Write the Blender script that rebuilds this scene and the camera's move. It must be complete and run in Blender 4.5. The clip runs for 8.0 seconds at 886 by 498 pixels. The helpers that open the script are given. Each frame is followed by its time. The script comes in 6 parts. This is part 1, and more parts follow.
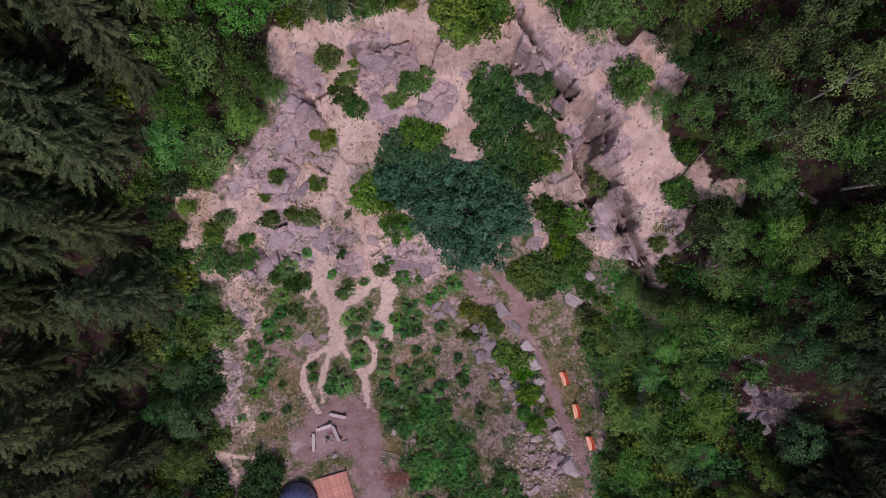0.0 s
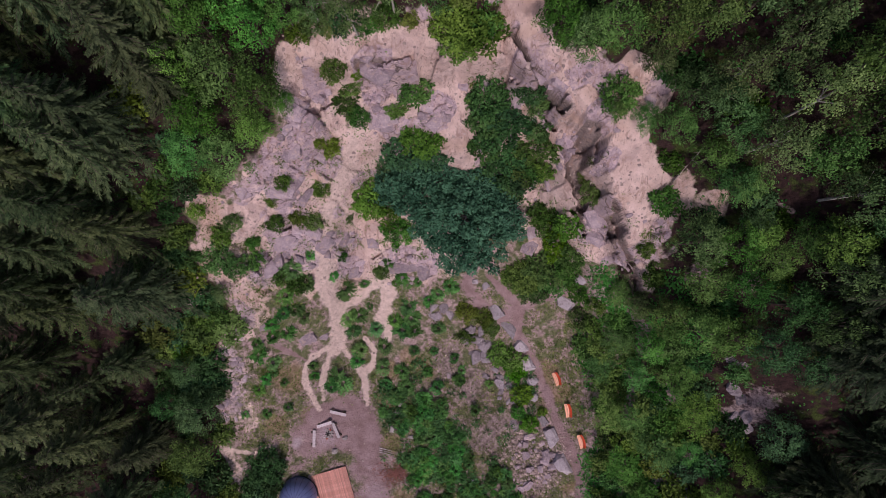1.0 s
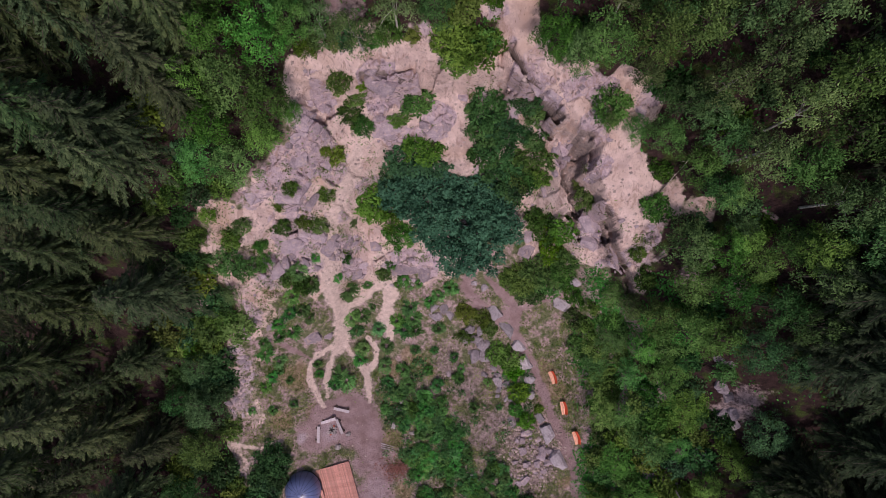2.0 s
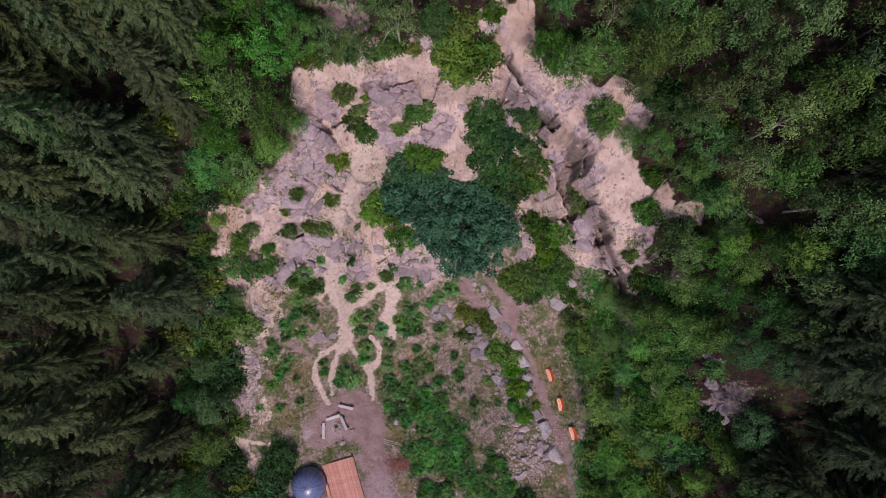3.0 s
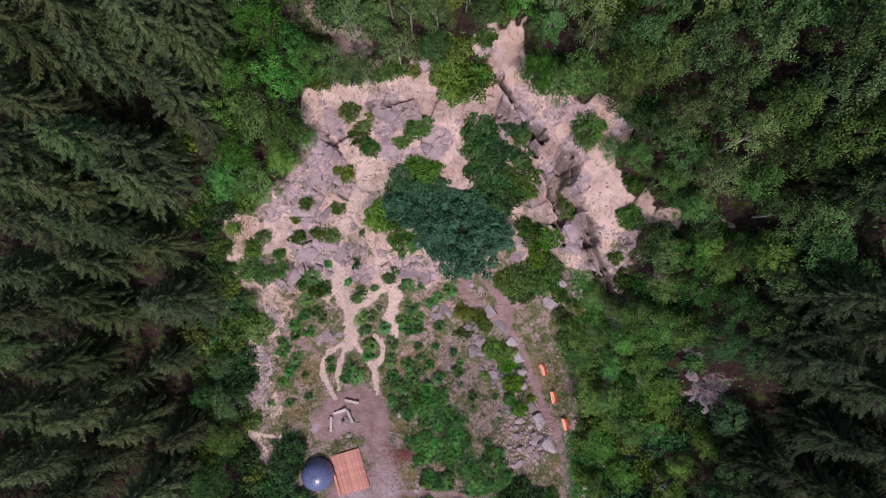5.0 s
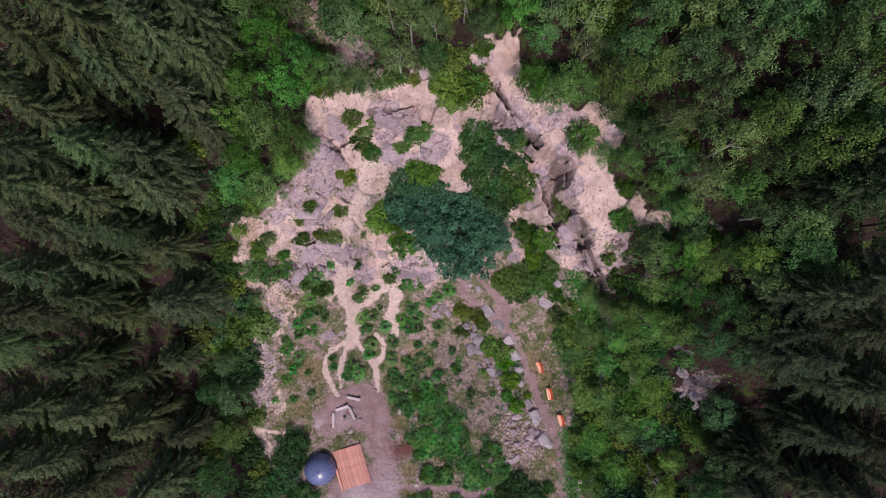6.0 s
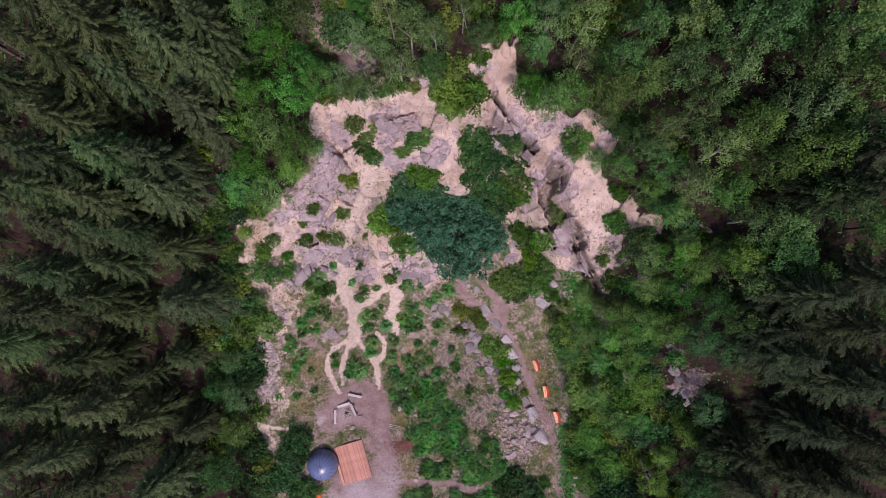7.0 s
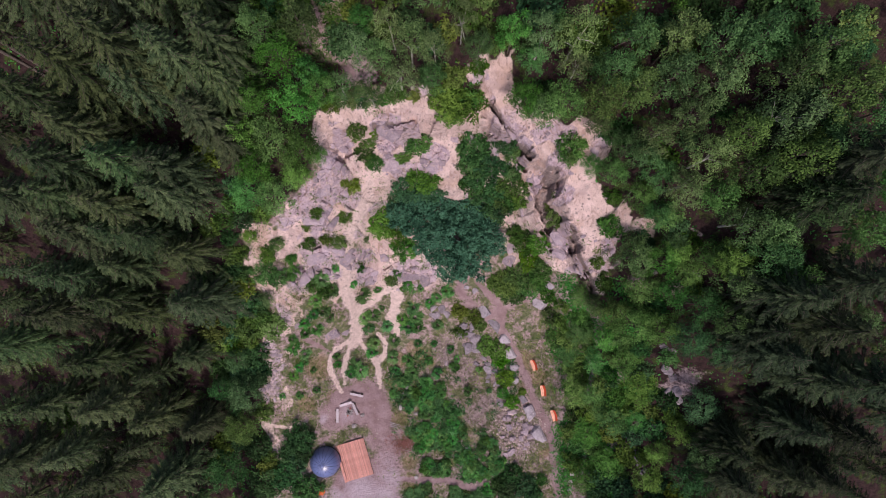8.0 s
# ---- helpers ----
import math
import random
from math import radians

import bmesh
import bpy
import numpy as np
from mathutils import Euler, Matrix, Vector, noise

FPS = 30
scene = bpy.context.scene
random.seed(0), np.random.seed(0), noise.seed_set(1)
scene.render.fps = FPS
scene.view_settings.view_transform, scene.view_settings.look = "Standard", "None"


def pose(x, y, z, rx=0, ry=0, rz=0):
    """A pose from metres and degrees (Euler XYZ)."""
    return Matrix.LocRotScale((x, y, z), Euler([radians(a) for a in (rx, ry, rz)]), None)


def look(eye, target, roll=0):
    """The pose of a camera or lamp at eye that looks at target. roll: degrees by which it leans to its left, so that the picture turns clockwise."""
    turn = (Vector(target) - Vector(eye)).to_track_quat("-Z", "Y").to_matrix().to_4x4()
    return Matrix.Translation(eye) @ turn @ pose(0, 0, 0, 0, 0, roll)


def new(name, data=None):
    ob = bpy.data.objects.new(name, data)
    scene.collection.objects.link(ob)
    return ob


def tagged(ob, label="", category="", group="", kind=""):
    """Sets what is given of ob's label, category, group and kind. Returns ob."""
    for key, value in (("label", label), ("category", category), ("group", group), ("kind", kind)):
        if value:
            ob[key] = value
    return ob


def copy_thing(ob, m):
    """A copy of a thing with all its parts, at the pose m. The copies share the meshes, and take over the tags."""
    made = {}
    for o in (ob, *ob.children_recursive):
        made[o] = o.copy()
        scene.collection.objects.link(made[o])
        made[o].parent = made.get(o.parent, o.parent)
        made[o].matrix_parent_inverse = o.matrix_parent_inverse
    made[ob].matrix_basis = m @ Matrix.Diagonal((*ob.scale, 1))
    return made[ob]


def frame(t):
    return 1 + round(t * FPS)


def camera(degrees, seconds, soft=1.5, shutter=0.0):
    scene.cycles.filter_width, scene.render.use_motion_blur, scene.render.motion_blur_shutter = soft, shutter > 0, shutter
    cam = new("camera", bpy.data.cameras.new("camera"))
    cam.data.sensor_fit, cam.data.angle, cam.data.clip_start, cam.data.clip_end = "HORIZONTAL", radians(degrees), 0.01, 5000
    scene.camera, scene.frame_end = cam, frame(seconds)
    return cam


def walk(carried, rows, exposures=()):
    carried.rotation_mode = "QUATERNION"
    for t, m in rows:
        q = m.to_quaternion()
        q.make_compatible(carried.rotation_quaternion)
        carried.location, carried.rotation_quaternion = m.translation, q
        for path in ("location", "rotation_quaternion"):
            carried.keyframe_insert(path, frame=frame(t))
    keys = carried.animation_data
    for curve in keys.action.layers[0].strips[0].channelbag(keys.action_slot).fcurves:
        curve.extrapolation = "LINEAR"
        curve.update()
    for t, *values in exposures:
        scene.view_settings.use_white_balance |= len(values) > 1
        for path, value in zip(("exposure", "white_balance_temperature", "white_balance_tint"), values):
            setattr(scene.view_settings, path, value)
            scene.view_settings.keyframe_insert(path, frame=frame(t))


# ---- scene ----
cam = camera(69.0, 8.0, soft=0.5)
ROUTE = [
    (0, -0.308, -0.624, 98.916, 2.198, 0.425, 4.041),
    (0.5, -0.155, -0.567, 100.707, 2.331, 0.355, 4.331),
    (1, -0.083, -0.465, 102.504, 2.391, 0.337, 4.537),
    (1.5, -0.065, -0.336, 104.302, 2.407, 0.344, 4.651),
    (2, -0.083, -0.195, 106.097, 2.399, 0.358, 4.678),
    (2.5, -0.117, -0.057, 107.886, 2.382, 0.366, 4.631),
    (3, -0.155, 0.071, 109.666, 2.364, 0.364, 4.529),
    (3.5, -0.183, 0.182, 111.431, 2.352, 0.350, 4.397),
    (4, -0.195, 0.272, 113.178, 2.345, 0.327, 4.258),
    (4.5, -0.186, 0.341, 114.903, 2.343, 0.301, 4.136),
    (5, -0.154, 0.393, 116.603, 2.344, 0.276, 4.049),
    (5.5, -0.100, 0.434, 118.273, 2.344, 0.258, 4.008),
    (6, -0.029, 0.472, 119.910, 2.342, 0.251, 4.013),
    (6.5, 0.050, 0.520, 121.509, 2.339, 0.254, 4.053),
    (7, 0.127, 0.593, 123.067, 2.337, 0.265, 4.101),
    (7.5, 0.188, 0.710, 124.580, 2.345, 0.272, 4.109),
    (8, 0.214, 0.892, 126.044, 2.373, 0.260, 4.012),
]
walk(cam, [(row[0], pose(*row[1:])) for row in ROUTE], exposures=[(0, -0.61, 6660, 30), (1.5, -0.55, 6660, 28), (3, -0.43, 6690, 24.5), (4.5, -0.30, 6680, 23.5), (6, -0.24, 6580, 24), (8, -0.20, 6580, 25)])

# ---- world and sun: high cloud, a soft veiled sun from the south ----
SUN_HEIGHT = 56
world = bpy.data.worlds.new("sky")
scene.world = world
world.use_nodes = True
sky = world.node_tree.nodes.new("ShaderNodeTexSky")
sky.sky_type = "NISHITA"
sky.sun_disc = False
sky.sun_elevation, sky.sun_rotation = radians(SUN_HEIGHT), radians(170)
sky.dust_density = 3.0
world.node_tree.links.new(sky.outputs[0], world.node_tree.nodes["Background"].inputs[0])
world.node_tree.nodes["Background"].inputs[1].default_value = 0.12
sun = new("sun", bpy.data.lights.new("sun", "SUN"))
sun.data.energy, sun.data.angle, sun.data.color = 2.8, radians(3), (1.0, 0.94, 0.85)
sun.matrix_world = look((12, -66, 100), (0, 0, 0))

rng = np.random.default_rng(7)


# ---- materials ----
class Nodes:
    """A short way to write a node material."""

    def __init__(self, name, rough=0.8, metal=0.0, spec=0.3):
        self.mat = bpy.data.materials.new(name)
        self.mat.use_nodes = True
        self.tree = self.mat.node_tree
        self.bsdf = self.tree.nodes["Principled BSDF"]
        self.set(self.bsdf, "Roughness", rough)
        self.set(self.bsdf, "Metallic", metal)
        self.set(self.bsdf, "Specular IOR Level", spec)
        self.place = None

    def set(self, node, socket, value):
        if isinstance(value, bpy.types.NodeSocket):
            self.tree.links.new(value, node.inputs[socket])
        else:
            node.inputs[socket].default_value = value

    def add(self, kind, out=0, **values):
        node = self.tree.nodes.new(kind)
        for key, value in values.items():
            if key.startswith("p_"):
                if key == "p_operation":
                    node.operation = value
                elif key == "p_attribute_name":
                    node.attribute_name = value
                elif key == "p_feature":
                    node.feature = value
            else:
                self.set(node, int(key[1:]) if key[0] == "i" and key[1:].isdigit() else key.replace("_", " "), value)
        return node.outputs[out]

    def where(self):
        if self.place is None:
            self.place = self.add("ShaderNodeNewGeometry", 0)
        return self.place

    def noise(self, scale, detail=4.0, rough=0.6, vector=None):
        return self.add("ShaderNodeTexNoise", 0, Vector=vector or self.where(), Scale=scale, Detail=detail, Roughness=rough)

    def math(self, operation, a, b=0.0):
        return self.add("ShaderNodeMath", 0, p_operation=operation, i0=a, i1=b)

    def ramp(self, value, low, high):
        node = self.tree.nodes.new("ShaderNodeMapRange")
        self.set(node, 0, value)
        self.set(node, 1, low)
        self.set(node, 2, high)
        return node.outputs[0]

    def mix(self, factor, a, b):
        node = self.tree.nodes.new("ShaderNodeMix")
        node.data_type = "RGBA"
        self.set(node, 0, factor)
        self.set(node, 6, a if isinstance(a, bpy.types.NodeSocket) else (*a, 1))
        self.set(node, 7, b if isinstance(b, bpy.types.NodeSocket) else (*b, 1))
        return node.outputs[2]

    def bump(self, height, strength=0.5, distance=0.1):
        node = self.tree.nodes.new("ShaderNodeBump")
        self.set(node, "Height", height)
        self.set(node, "Strength", strength)
        self.set(node, "Distance", distance)
        self.set(self.bsdf, "Normal", node.outputs[0])

    def colour(self, value):
        self.set(self.bsdf, "Base Color", value if isinstance(value, bpy.types.NodeSocket) else (*value, 1))
        return self


def leaf_material(name, dark, mid, light, shine=0.08, single=False):
    n = Nodes(name, 0.6, spec=shine)
    own = n.tree.nodes.new("ShaderNodeNewGeometry").outputs["Random Per Island"]
    each = n.math("ADD", 0.45, 0.0) if single else n.tree.nodes.new("ShaderNodeObjectInfo").outputs["Random"]
    dark = tuple(0.8 * a + 0.2 * b for a, b in zip(dark, mid))
    c = n.mix(n.ramp(own, 0.1, 0.8), dark, mid)
    c = n.mix(n.ramp(n.math("ADD", n.math("MULTIPLY", n.noise(0.35, 2.0), 0.4), n.math("MULTIPLY", n.noise(1.5, 3.0), 0.6)), 0.43, 0.60), c, light)
    warm = n.add("ShaderNodeHueSaturation", 0, Hue=n.math("ADD", n.math("MULTIPLY", n.math("FRACT", n.math("MULTIPLY", each, 7.3)), 0.06), 0.475), Saturation=n.math("ADD", n.math("MULTIPLY", n.math("FRACT", n.math("MULTIPLY", each, 13.7)), 0.22), 0.93),
                 Value=n.math("ADD", n.math("MULTIPLY", each, 0.62), 0.52), Color=c)
    n.colour(warm)
    thin = n.add("ShaderNodeBsdfTranslucent", 0, Color=warm)
    both = n.tree.nodes.new("ShaderNodeMixShader")
    both.inputs[0].default_value = 0.2
    n.tree.links.new(n.bsdf.outputs[0], both.inputs[1])
    n.tree.links.new(thin, both.inputs[2])
    n.tree.links.new(both.outputs[0], n.tree.nodes["Material Output"].inputs[0])
    return n.mat


def bark_material(name, dark, light, scale=6.0):
    n = Nodes(name, 0.9)
    g = n.noise(scale, 5.0, 0.7)
    n.colour(n.mix(n.ramp(g, 0.35, 0.65), dark, light))
    n.bump(g, 0.6, 0.05)
    return n.mat


def stone_material(name, dark, mid, light, stain):
    n = Nodes(name, 0.88)
    each = n.tree.nodes.new("ShaderNodeObjectInfo").outputs["Random"]
    big, fine = n.noise(0.8, 5.0, 0.65), n.noise(5.0, 6.0, 0.75)
    c = n.mix(n.ramp(big, 0.35, 0.65), dark, mid)
    c = n.mix(n.ramp(fine, 0.5, 0.75), c, light)
    c = n.mix(n.math("MULTIPLY", n.ramp(n.noise(1.7, 3.0), 0.55, 0.68), 0.7), c, stain)
    c = n.add("ShaderNodeHueSaturation", 0, Value=n.math("ADD", n.math("MULTIPLY", each, 0.5), 0.75), Color=c)
    n.colour(c)
    n.bump(n.math("ADD", n.math("MULTIPLY", big, 0.6), fine), 0.7, 0.12)
    return n.mat


def ground_material():
    n = Nodes("quarry_ground", 0.93, spec=0.15)
    a = n.tree.nodes.new("ShaderNodeAttribute")
    a.attribute_name = "cover"
    split = n.tree.nodes.new("ShaderNodeSeparateColor")
    n.tree.links.new(a.outputs["Color"], split.inputs[0])
    bare, rock, trail = split.outputs
    b = n.tree.nodes.new("ShaderNodeAttribute")
    b.attribute_name = "soil"
    split = n.tree.nodes.new("ShaderNodeSeparateColor")
    n.tree.links.new(b.outputs["Color"], split.inputs[0])
    clearing, forest, rubble = split.outputs
    cliff = b.outputs["Alpha"]
    d = n.tree.nodes.new("ShaderNodeAttribute")
    d.attribute_name = "lie"
    split = n.tree.nodes.new("ShaderNodeSeparateColor")
    n.tree.links.new(d.outputs["Color"], split.inputs[0])
    gravel, lush, dry = split.outputs
    broad, mid, fine, grit = n.noise(0.12, 4.0), n.noise(0.55, 5.0), n.noise(1.8, 6.0, 0.72), n.noise(5.5, 5.0, 0.75)
    wobble = n.math("ADD", n.math("MULTIPLY", n.math("SUBTRACT", fine, 0.5), 0.9), n.math("MULTIPLY", n.math("SUBTRACT", mid, 0.5), 0.7))

    def edge(mask, low=0.4, high=0.6):
        return n.ramp(n.math("ADD", mask, wobble), low, high)

    # meadow: low green cover over dry litter and earth
    turf = n.mix(n.ramp(fine, 0.36, 0.64), (0.085, 0.10, 0.052), (0.225, 0.23, 0.13))
    turf = n.mix(n.ramp(n.noise(0.9, 4.0), 0.54, 0.62), turf, n.mix(n.ramp(grit, 0.4, 0.62), (0.03, 0.065, 0.016), (0.085, 0.16, 0.042)))
    litter = n.mix(n.ramp(fine, 0.36, 0.62), (0.25, 0.172, 0.178), (0.54, 0.395, 0.415))
    litter = n.mix(n.math("MULTIPLY", n.ramp(grit, 0.5, 0.7), 0.5), litter, (0.10, 0.075, 0.06))
    c = n.mix(n.ramp(n.math("ADD", n.math("MULTIPLY", mid, 0.7), n.math("MULTIPLY", fine, 0.4)), 0.5, 0.62), turf, litter)
    c = n.mix(n.math("MULTIPLY", edge(dry, 0.3, 0.8), 0.75), c, n.mix(n.ramp(fine, 0.38, 0.62), (0.19, 0.135, 0.085), (0.38, 0.28, 0.19)))
    # near-black ground under thick weeds: shade between their leaves, put into the colour
    c = n.mix(edge(lush, 0.3, 0.7), c, n.mix(n.ramp(grit, 0.4, 0.65), (0.016, 0.026, 0.009), (0.055, 0.08, 0.028)))
    chips = n.mix(n.ramp(n.math("ADD", n.math("MULTIPLY", grit, 0.4), n.math("MULTIPLY", fine, 0.6)), 0.38, 0.62), (0.19, 0.142, 0.15), (0.50, 0.39, 0.395))
    # forest litter, its colour taken near black for the shade between the trees
    shaded_duff = n.mix(n.ramp(fine, 0.35, 0.65), (0.022, 0.014, 0.014), (0.065, 0.037, 0.037))
    moss = n.mix(n.ramp(grit, 0.4, 0.6), (0.028, 0.045, 0.012), (0.07, 0.10, 0.028))
    c = n.mix(edge(forest), c, n.mix(n.ramp(mid, 0.52, 0.62), shaded_duff, moss))
    c = n.mix(n.ramp(n.math("ADD", n.math("MULTIPLY", rubble, 0.75), n.math("MULTIPLY", wobble, 1.3)), 0.3, 0.65), c, chips)
    # quarry face: pale sand over mauve-grey sandstone
    sand = n.mix(n.ramp(mid, 0.35, 0.65), (0.65, 0.49, 0.46), (0.82, 0.65, 0.625))
    sand = n.mix(n.math("MULTIPLY", n.ramp(grit, 0.54, 0.75), 0.55), sand, (0.40, 0.295, 0.255))
    sand = n.mix(n.math("MULTIPLY", n.ramp(n.noise(0.28, 5.0, 0.65), 0.49, 0.60), 0.75), sand, (0.47, 0.345, 0.335))
    sand = n.mix(n.math("MULTIPLY", n.ramp(broad, 0.52, 0.66), 0.45), sand, (0.54, 0.345, 0.25))
    stone = n.mix(n.ramp(fine, 0.35, 0.68), (0.38, 0.295, 0.355), (0.64, 0.51, 0.575))
    stone = n.mix(n.math("MULTIPLY", n.ramp(grit, 0.5, 0.72), 0.6), stone, (0.62, 0.50, 0.46))
    stone = n.mix(n.ramp(n.noise(0.9, 5.0, 0.7), 0.5, 0.62), stone, n.mix(0.35, sand, stone))
    face = n.mix(n.ramp(n.math("ADD", rock, n.math("ADD", n.math("MULTIPLY", n.math("SUBTRACT", fine, 0.5), 0.7), n.math("MULTIPLY", n.math("SUBTRACT", mid, 0.5), 0.8))), 0.46, 0.66), sand, stone)
    # fissures and rim cliff: brown rock, part of its darkness is painted-in shade
    shaded_crag = n.mix(n.ramp(fine, 0.35, 0.65), (0.20, 0.158, 0.155), (0.37, 0.295, 0.285))
    face = n.mix(n.ramp(n.math("ADD", cliff, n.math("MULTIPLY", wobble, 0.9)), 0.35, 0.65), face, shaded_crag)
    # joints in the rock
    bent = n.tree.nodes.new("ShaderNodeVectorMath")
    bent.operation = "MULTIPLY_ADD"
    n.set(bent, 0, n.tree.nodes.new("ShaderNodeTexNoise").outputs["Color"])
    n.set(bent.inputs[0].links[0].from_node, "Vector", n.where())
    n.set(bent.inputs[0].links[0].from_node, "Scale", 0.7)
    n.set(bent, 1, (1.6, 1.6, 1.6))
    n.set(bent, 2, n.where())
    lines = n.add("ShaderNodeTexVoronoi", 0, p_feature="DISTANCE_TO_EDGE", Vector=bent.outputs[0], Scale=0.42)
    small = n.add("ShaderNodeTexVoronoi", 0, p_feature="DISTANCE_TO_EDGE", Vector=bent.outputs[0], Scale=1.15)
    crack = n.math("MULTIPLY", n.ramp(lines, 0.05, 0.012), n.math("MULTIPLY", n.ramp(n.noise(0.45, 3.0), 0.5, 0.58), n.ramp(rock, 0.3, 0.6)))
    crack = n.math("MAXIMUM", crack, n.math("MULTIPLY", n.math("MULTIPLY", n.ramp(small, 0.05, 0.015), n.math("MULTIPLY", n.ramp(n.noise(0.6, 3.0), 0.52, 0.6), n.ramp(rock, 0.3, 0.6))), 0.8))
    face = n.mix(n.math("MULTIPLY", crack, 0.85), face, (0.075, 0.06, 0.055))
    # scuffs and small slides: short reddish-brown streaks down the sand
    streak = n.add("ShaderNodeMapping", 0, Vector=n.where(), Rotation=(0, 0, 0.35), Scale=(1.0, 0.42, 0.6))
    scuff = n.add("ShaderNodeTexNoise", 0, Vector=streak, Scale=1.0, Detail=6.0, Roughness=0.68, Distortion=1.1)
    face = n.mix(n.math("MULTIPLY", n.ramp(scuff, 0.53, 0.62), 0.6), face, (0.36, 0.235, 0.20))
    scar = n.add("ShaderNodeTexNoise", 0, Vector=streak, Scale=2.2, Detail=5.0, Roughness=0.65, Distortion=1.6)
    face = n.mix(n.math("MULTIPLY", n.ramp(scar, 0.60, 0.66), 0.75), face, (0.13, 0.09, 0.075))
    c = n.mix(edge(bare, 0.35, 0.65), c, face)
    # trodden ground
    earth = n.mix(n.ramp(mid, 0.35, 0.65), (0.25, 0.165, 0.172), (0.38, 0.27, 0.288))
    earth = n.mix(n.math("MULTIPLY", n.ramp(fine, 0.45, 0.7), 0.28), earth, (0.44, 0.34, 0.345))
    earth = n.mix(n.math("MULTIPLY", n.ramp(grit, 0.55, 0.75), 0.4), earth, (0.15, 0.115, 0.105))
    c = n.mix(edge(clearing, 0.3, 0.75), c, earth)
    pebbles = n.mix(n.ramp(n.math("ADD", n.math("MULTIPLY", fine, 0.5), n.math("MULTIPLY", grit, 0.5)), 0.38, 0.62), (0.37, 0.30, 0.345), (0.58, 0.48, 0.55))
    c = n.mix(n.ramp(n.math("ADD", gravel, n.math("MULTIPLY", wobble, 0.6)), 0.1, 0.85), c, pebbles)
    dust = n.mix(n.ramp(fine, 0.36, 0.62), (0.54, 0.42, 0.385), (0.76, 0.61, 0.575))
    dust = n.mix(n.math("MULTIPLY", n.ramp(grit, 0.58, 0.75), 0.6), dust, (0.26, 0.20, 0.18))
    c = n.mix(n.ramp(n.math("ADD", trail, n.math("MULTIPLY", wobble, 1.2)), 0.25, 0.75), c, dust)
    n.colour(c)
    n.bump(n.math("ADD", fine, n.math("MULTIPLY", grit, 0.7)), 0.9, 0.3)
    return n.mat


def wood_material(name, dark, light, scale=3.0, rough=0.7):
    n = Nodes(name, rough)
    each = n.tree.nodes.new("ShaderNodeObjectInfo").outputs["Random"]
    spot = n.add("ShaderNodeTexCoord", 3)
    stretch = n.add("ShaderNodeMapping", 0, Vector=spot, Scale=(scale * 5, scale * 0.35, scale * 5))
    grain = n.noise(1.0, 5.0, 0.65, stretch)
    c = n.mix(n.ramp(grain, 0.3, 0.7), dark, light)
    c = n.add("ShaderNodeHueSaturation", 0, Value=n.math("ADD", n.math("MULTIPLY", each, 0.4), 0.8), Color=c)
    n.colour(c)
    n.bump(grain, 0.3, 0.02)
    return n.mat


def plain_material(name, colour, rough=0.6, metal=0.0, spec=0.4, scale=4.0, depth=0.25):
    n = Nodes(name, rough, metal, spec)
    g = n.noise(scale, 5.0, 0.65)
    n.colour(n.mix(n.ramp(g, 0.3, 0.7), tuple(v * (1 - depth) for v in colour), tuple(min(1, v * (1 + depth)) for v in colour)))
    n.bump(g, 0.15, 0.02)
    return n.mat


GROUND = ground_material()
SPRUCE_LEAF = leaf_material("spruce_needles", (0.011, 0.022, 0.011), (0.050, 0.088, 0.039), (0.120, 0.168, 0.077))
# darker spruce needles: the right-hand forest's shade is put into their colour
SHADED_SPRUCE_LEAF = leaf_material("shaded_spruce_needles", (0.007, 0.013, 0.007), (0.021, 0.037, 0.019), (0.058, 0.086, 0.041))
BROAD_LEAF = [
    leaf_material("alder_leaves", (0.027, 0.062, 0.02), (0.088, 0.18, 0.06), (0.175, 0.316, 0.107)),
    leaf_material("hazel_leaves", (0.024, 0.065, 0.016), (0.085, 0.216, 0.051), (0.182, 0.386, 0.103)),
    leaf_material("birch_leaves", (0.04, 0.075, 0.029), (0.133, 0.232, 0.085), (0.256, 0.405, 0.158)),
    # dark leaf colour; for trees on the east slope it also holds their shade
    leaf_material("dark_shaded_leaves", (0.015, 0.039, 0.014), (0.057, 0.138, 0.051), (0.126, 0.25, 0.098)),
    leaf_material("yellow_leaves", (0.039, 0.062, 0.018), (0.135, 0.209, 0.059), (0.255, 0.339, 0.11)),
]
SHRUB_LEAF = [
    leaf_material("bright_shrub_leaves", (0.024, 0.069, 0.011), (0.090, 0.223, 0.035), (0.178, 0.376, 0.069)),
    leaf_material("shrub_leaves", (0.016, 0.045, 0.011), (0.068, 0.161, 0.040), (0.147, 0.283, 0.075)),
    leaf_material("deep_shrub_leaves", (0.011, 0.034, 0.013), (0.043, 0.118, 0.043), (0.092, 0.215, 0.08)),
    leaf_material("olive_shrub_leaves", (0.033, 0.060, 0.011), (0.117, 0.192, 0.038), (0.220, 0.322, 0.086)),
]
WILLOW_LEAF = leaf_material("blue_green_leaves", (0.012, 0.050, 0.030), (0.044, 0.158, 0.098), (0.105, 0.30, 0.19), single=True)
WEED_LEAF = leaf_material("weed_leaves", (0.020, 0.063, 0.016), (0.073, 0.195, 0.055), (0.156, 0.368, 0.111))
# low weed cover: darker leaf colour stands for shade between the taller clumps
SHADED_BED_LEAF = leaf_material("shaded_bed_leaves", (0.009, 0.025, 0.008), (0.034, 0.098, 0.032), (0.090, 0.225, 0.075))
GRASS_LEAF = leaf_material("grass_blades", (0.045, 0.068, 0.018), (0.165, 0.225, 0.070), (0.40, 0.42, 0.19))
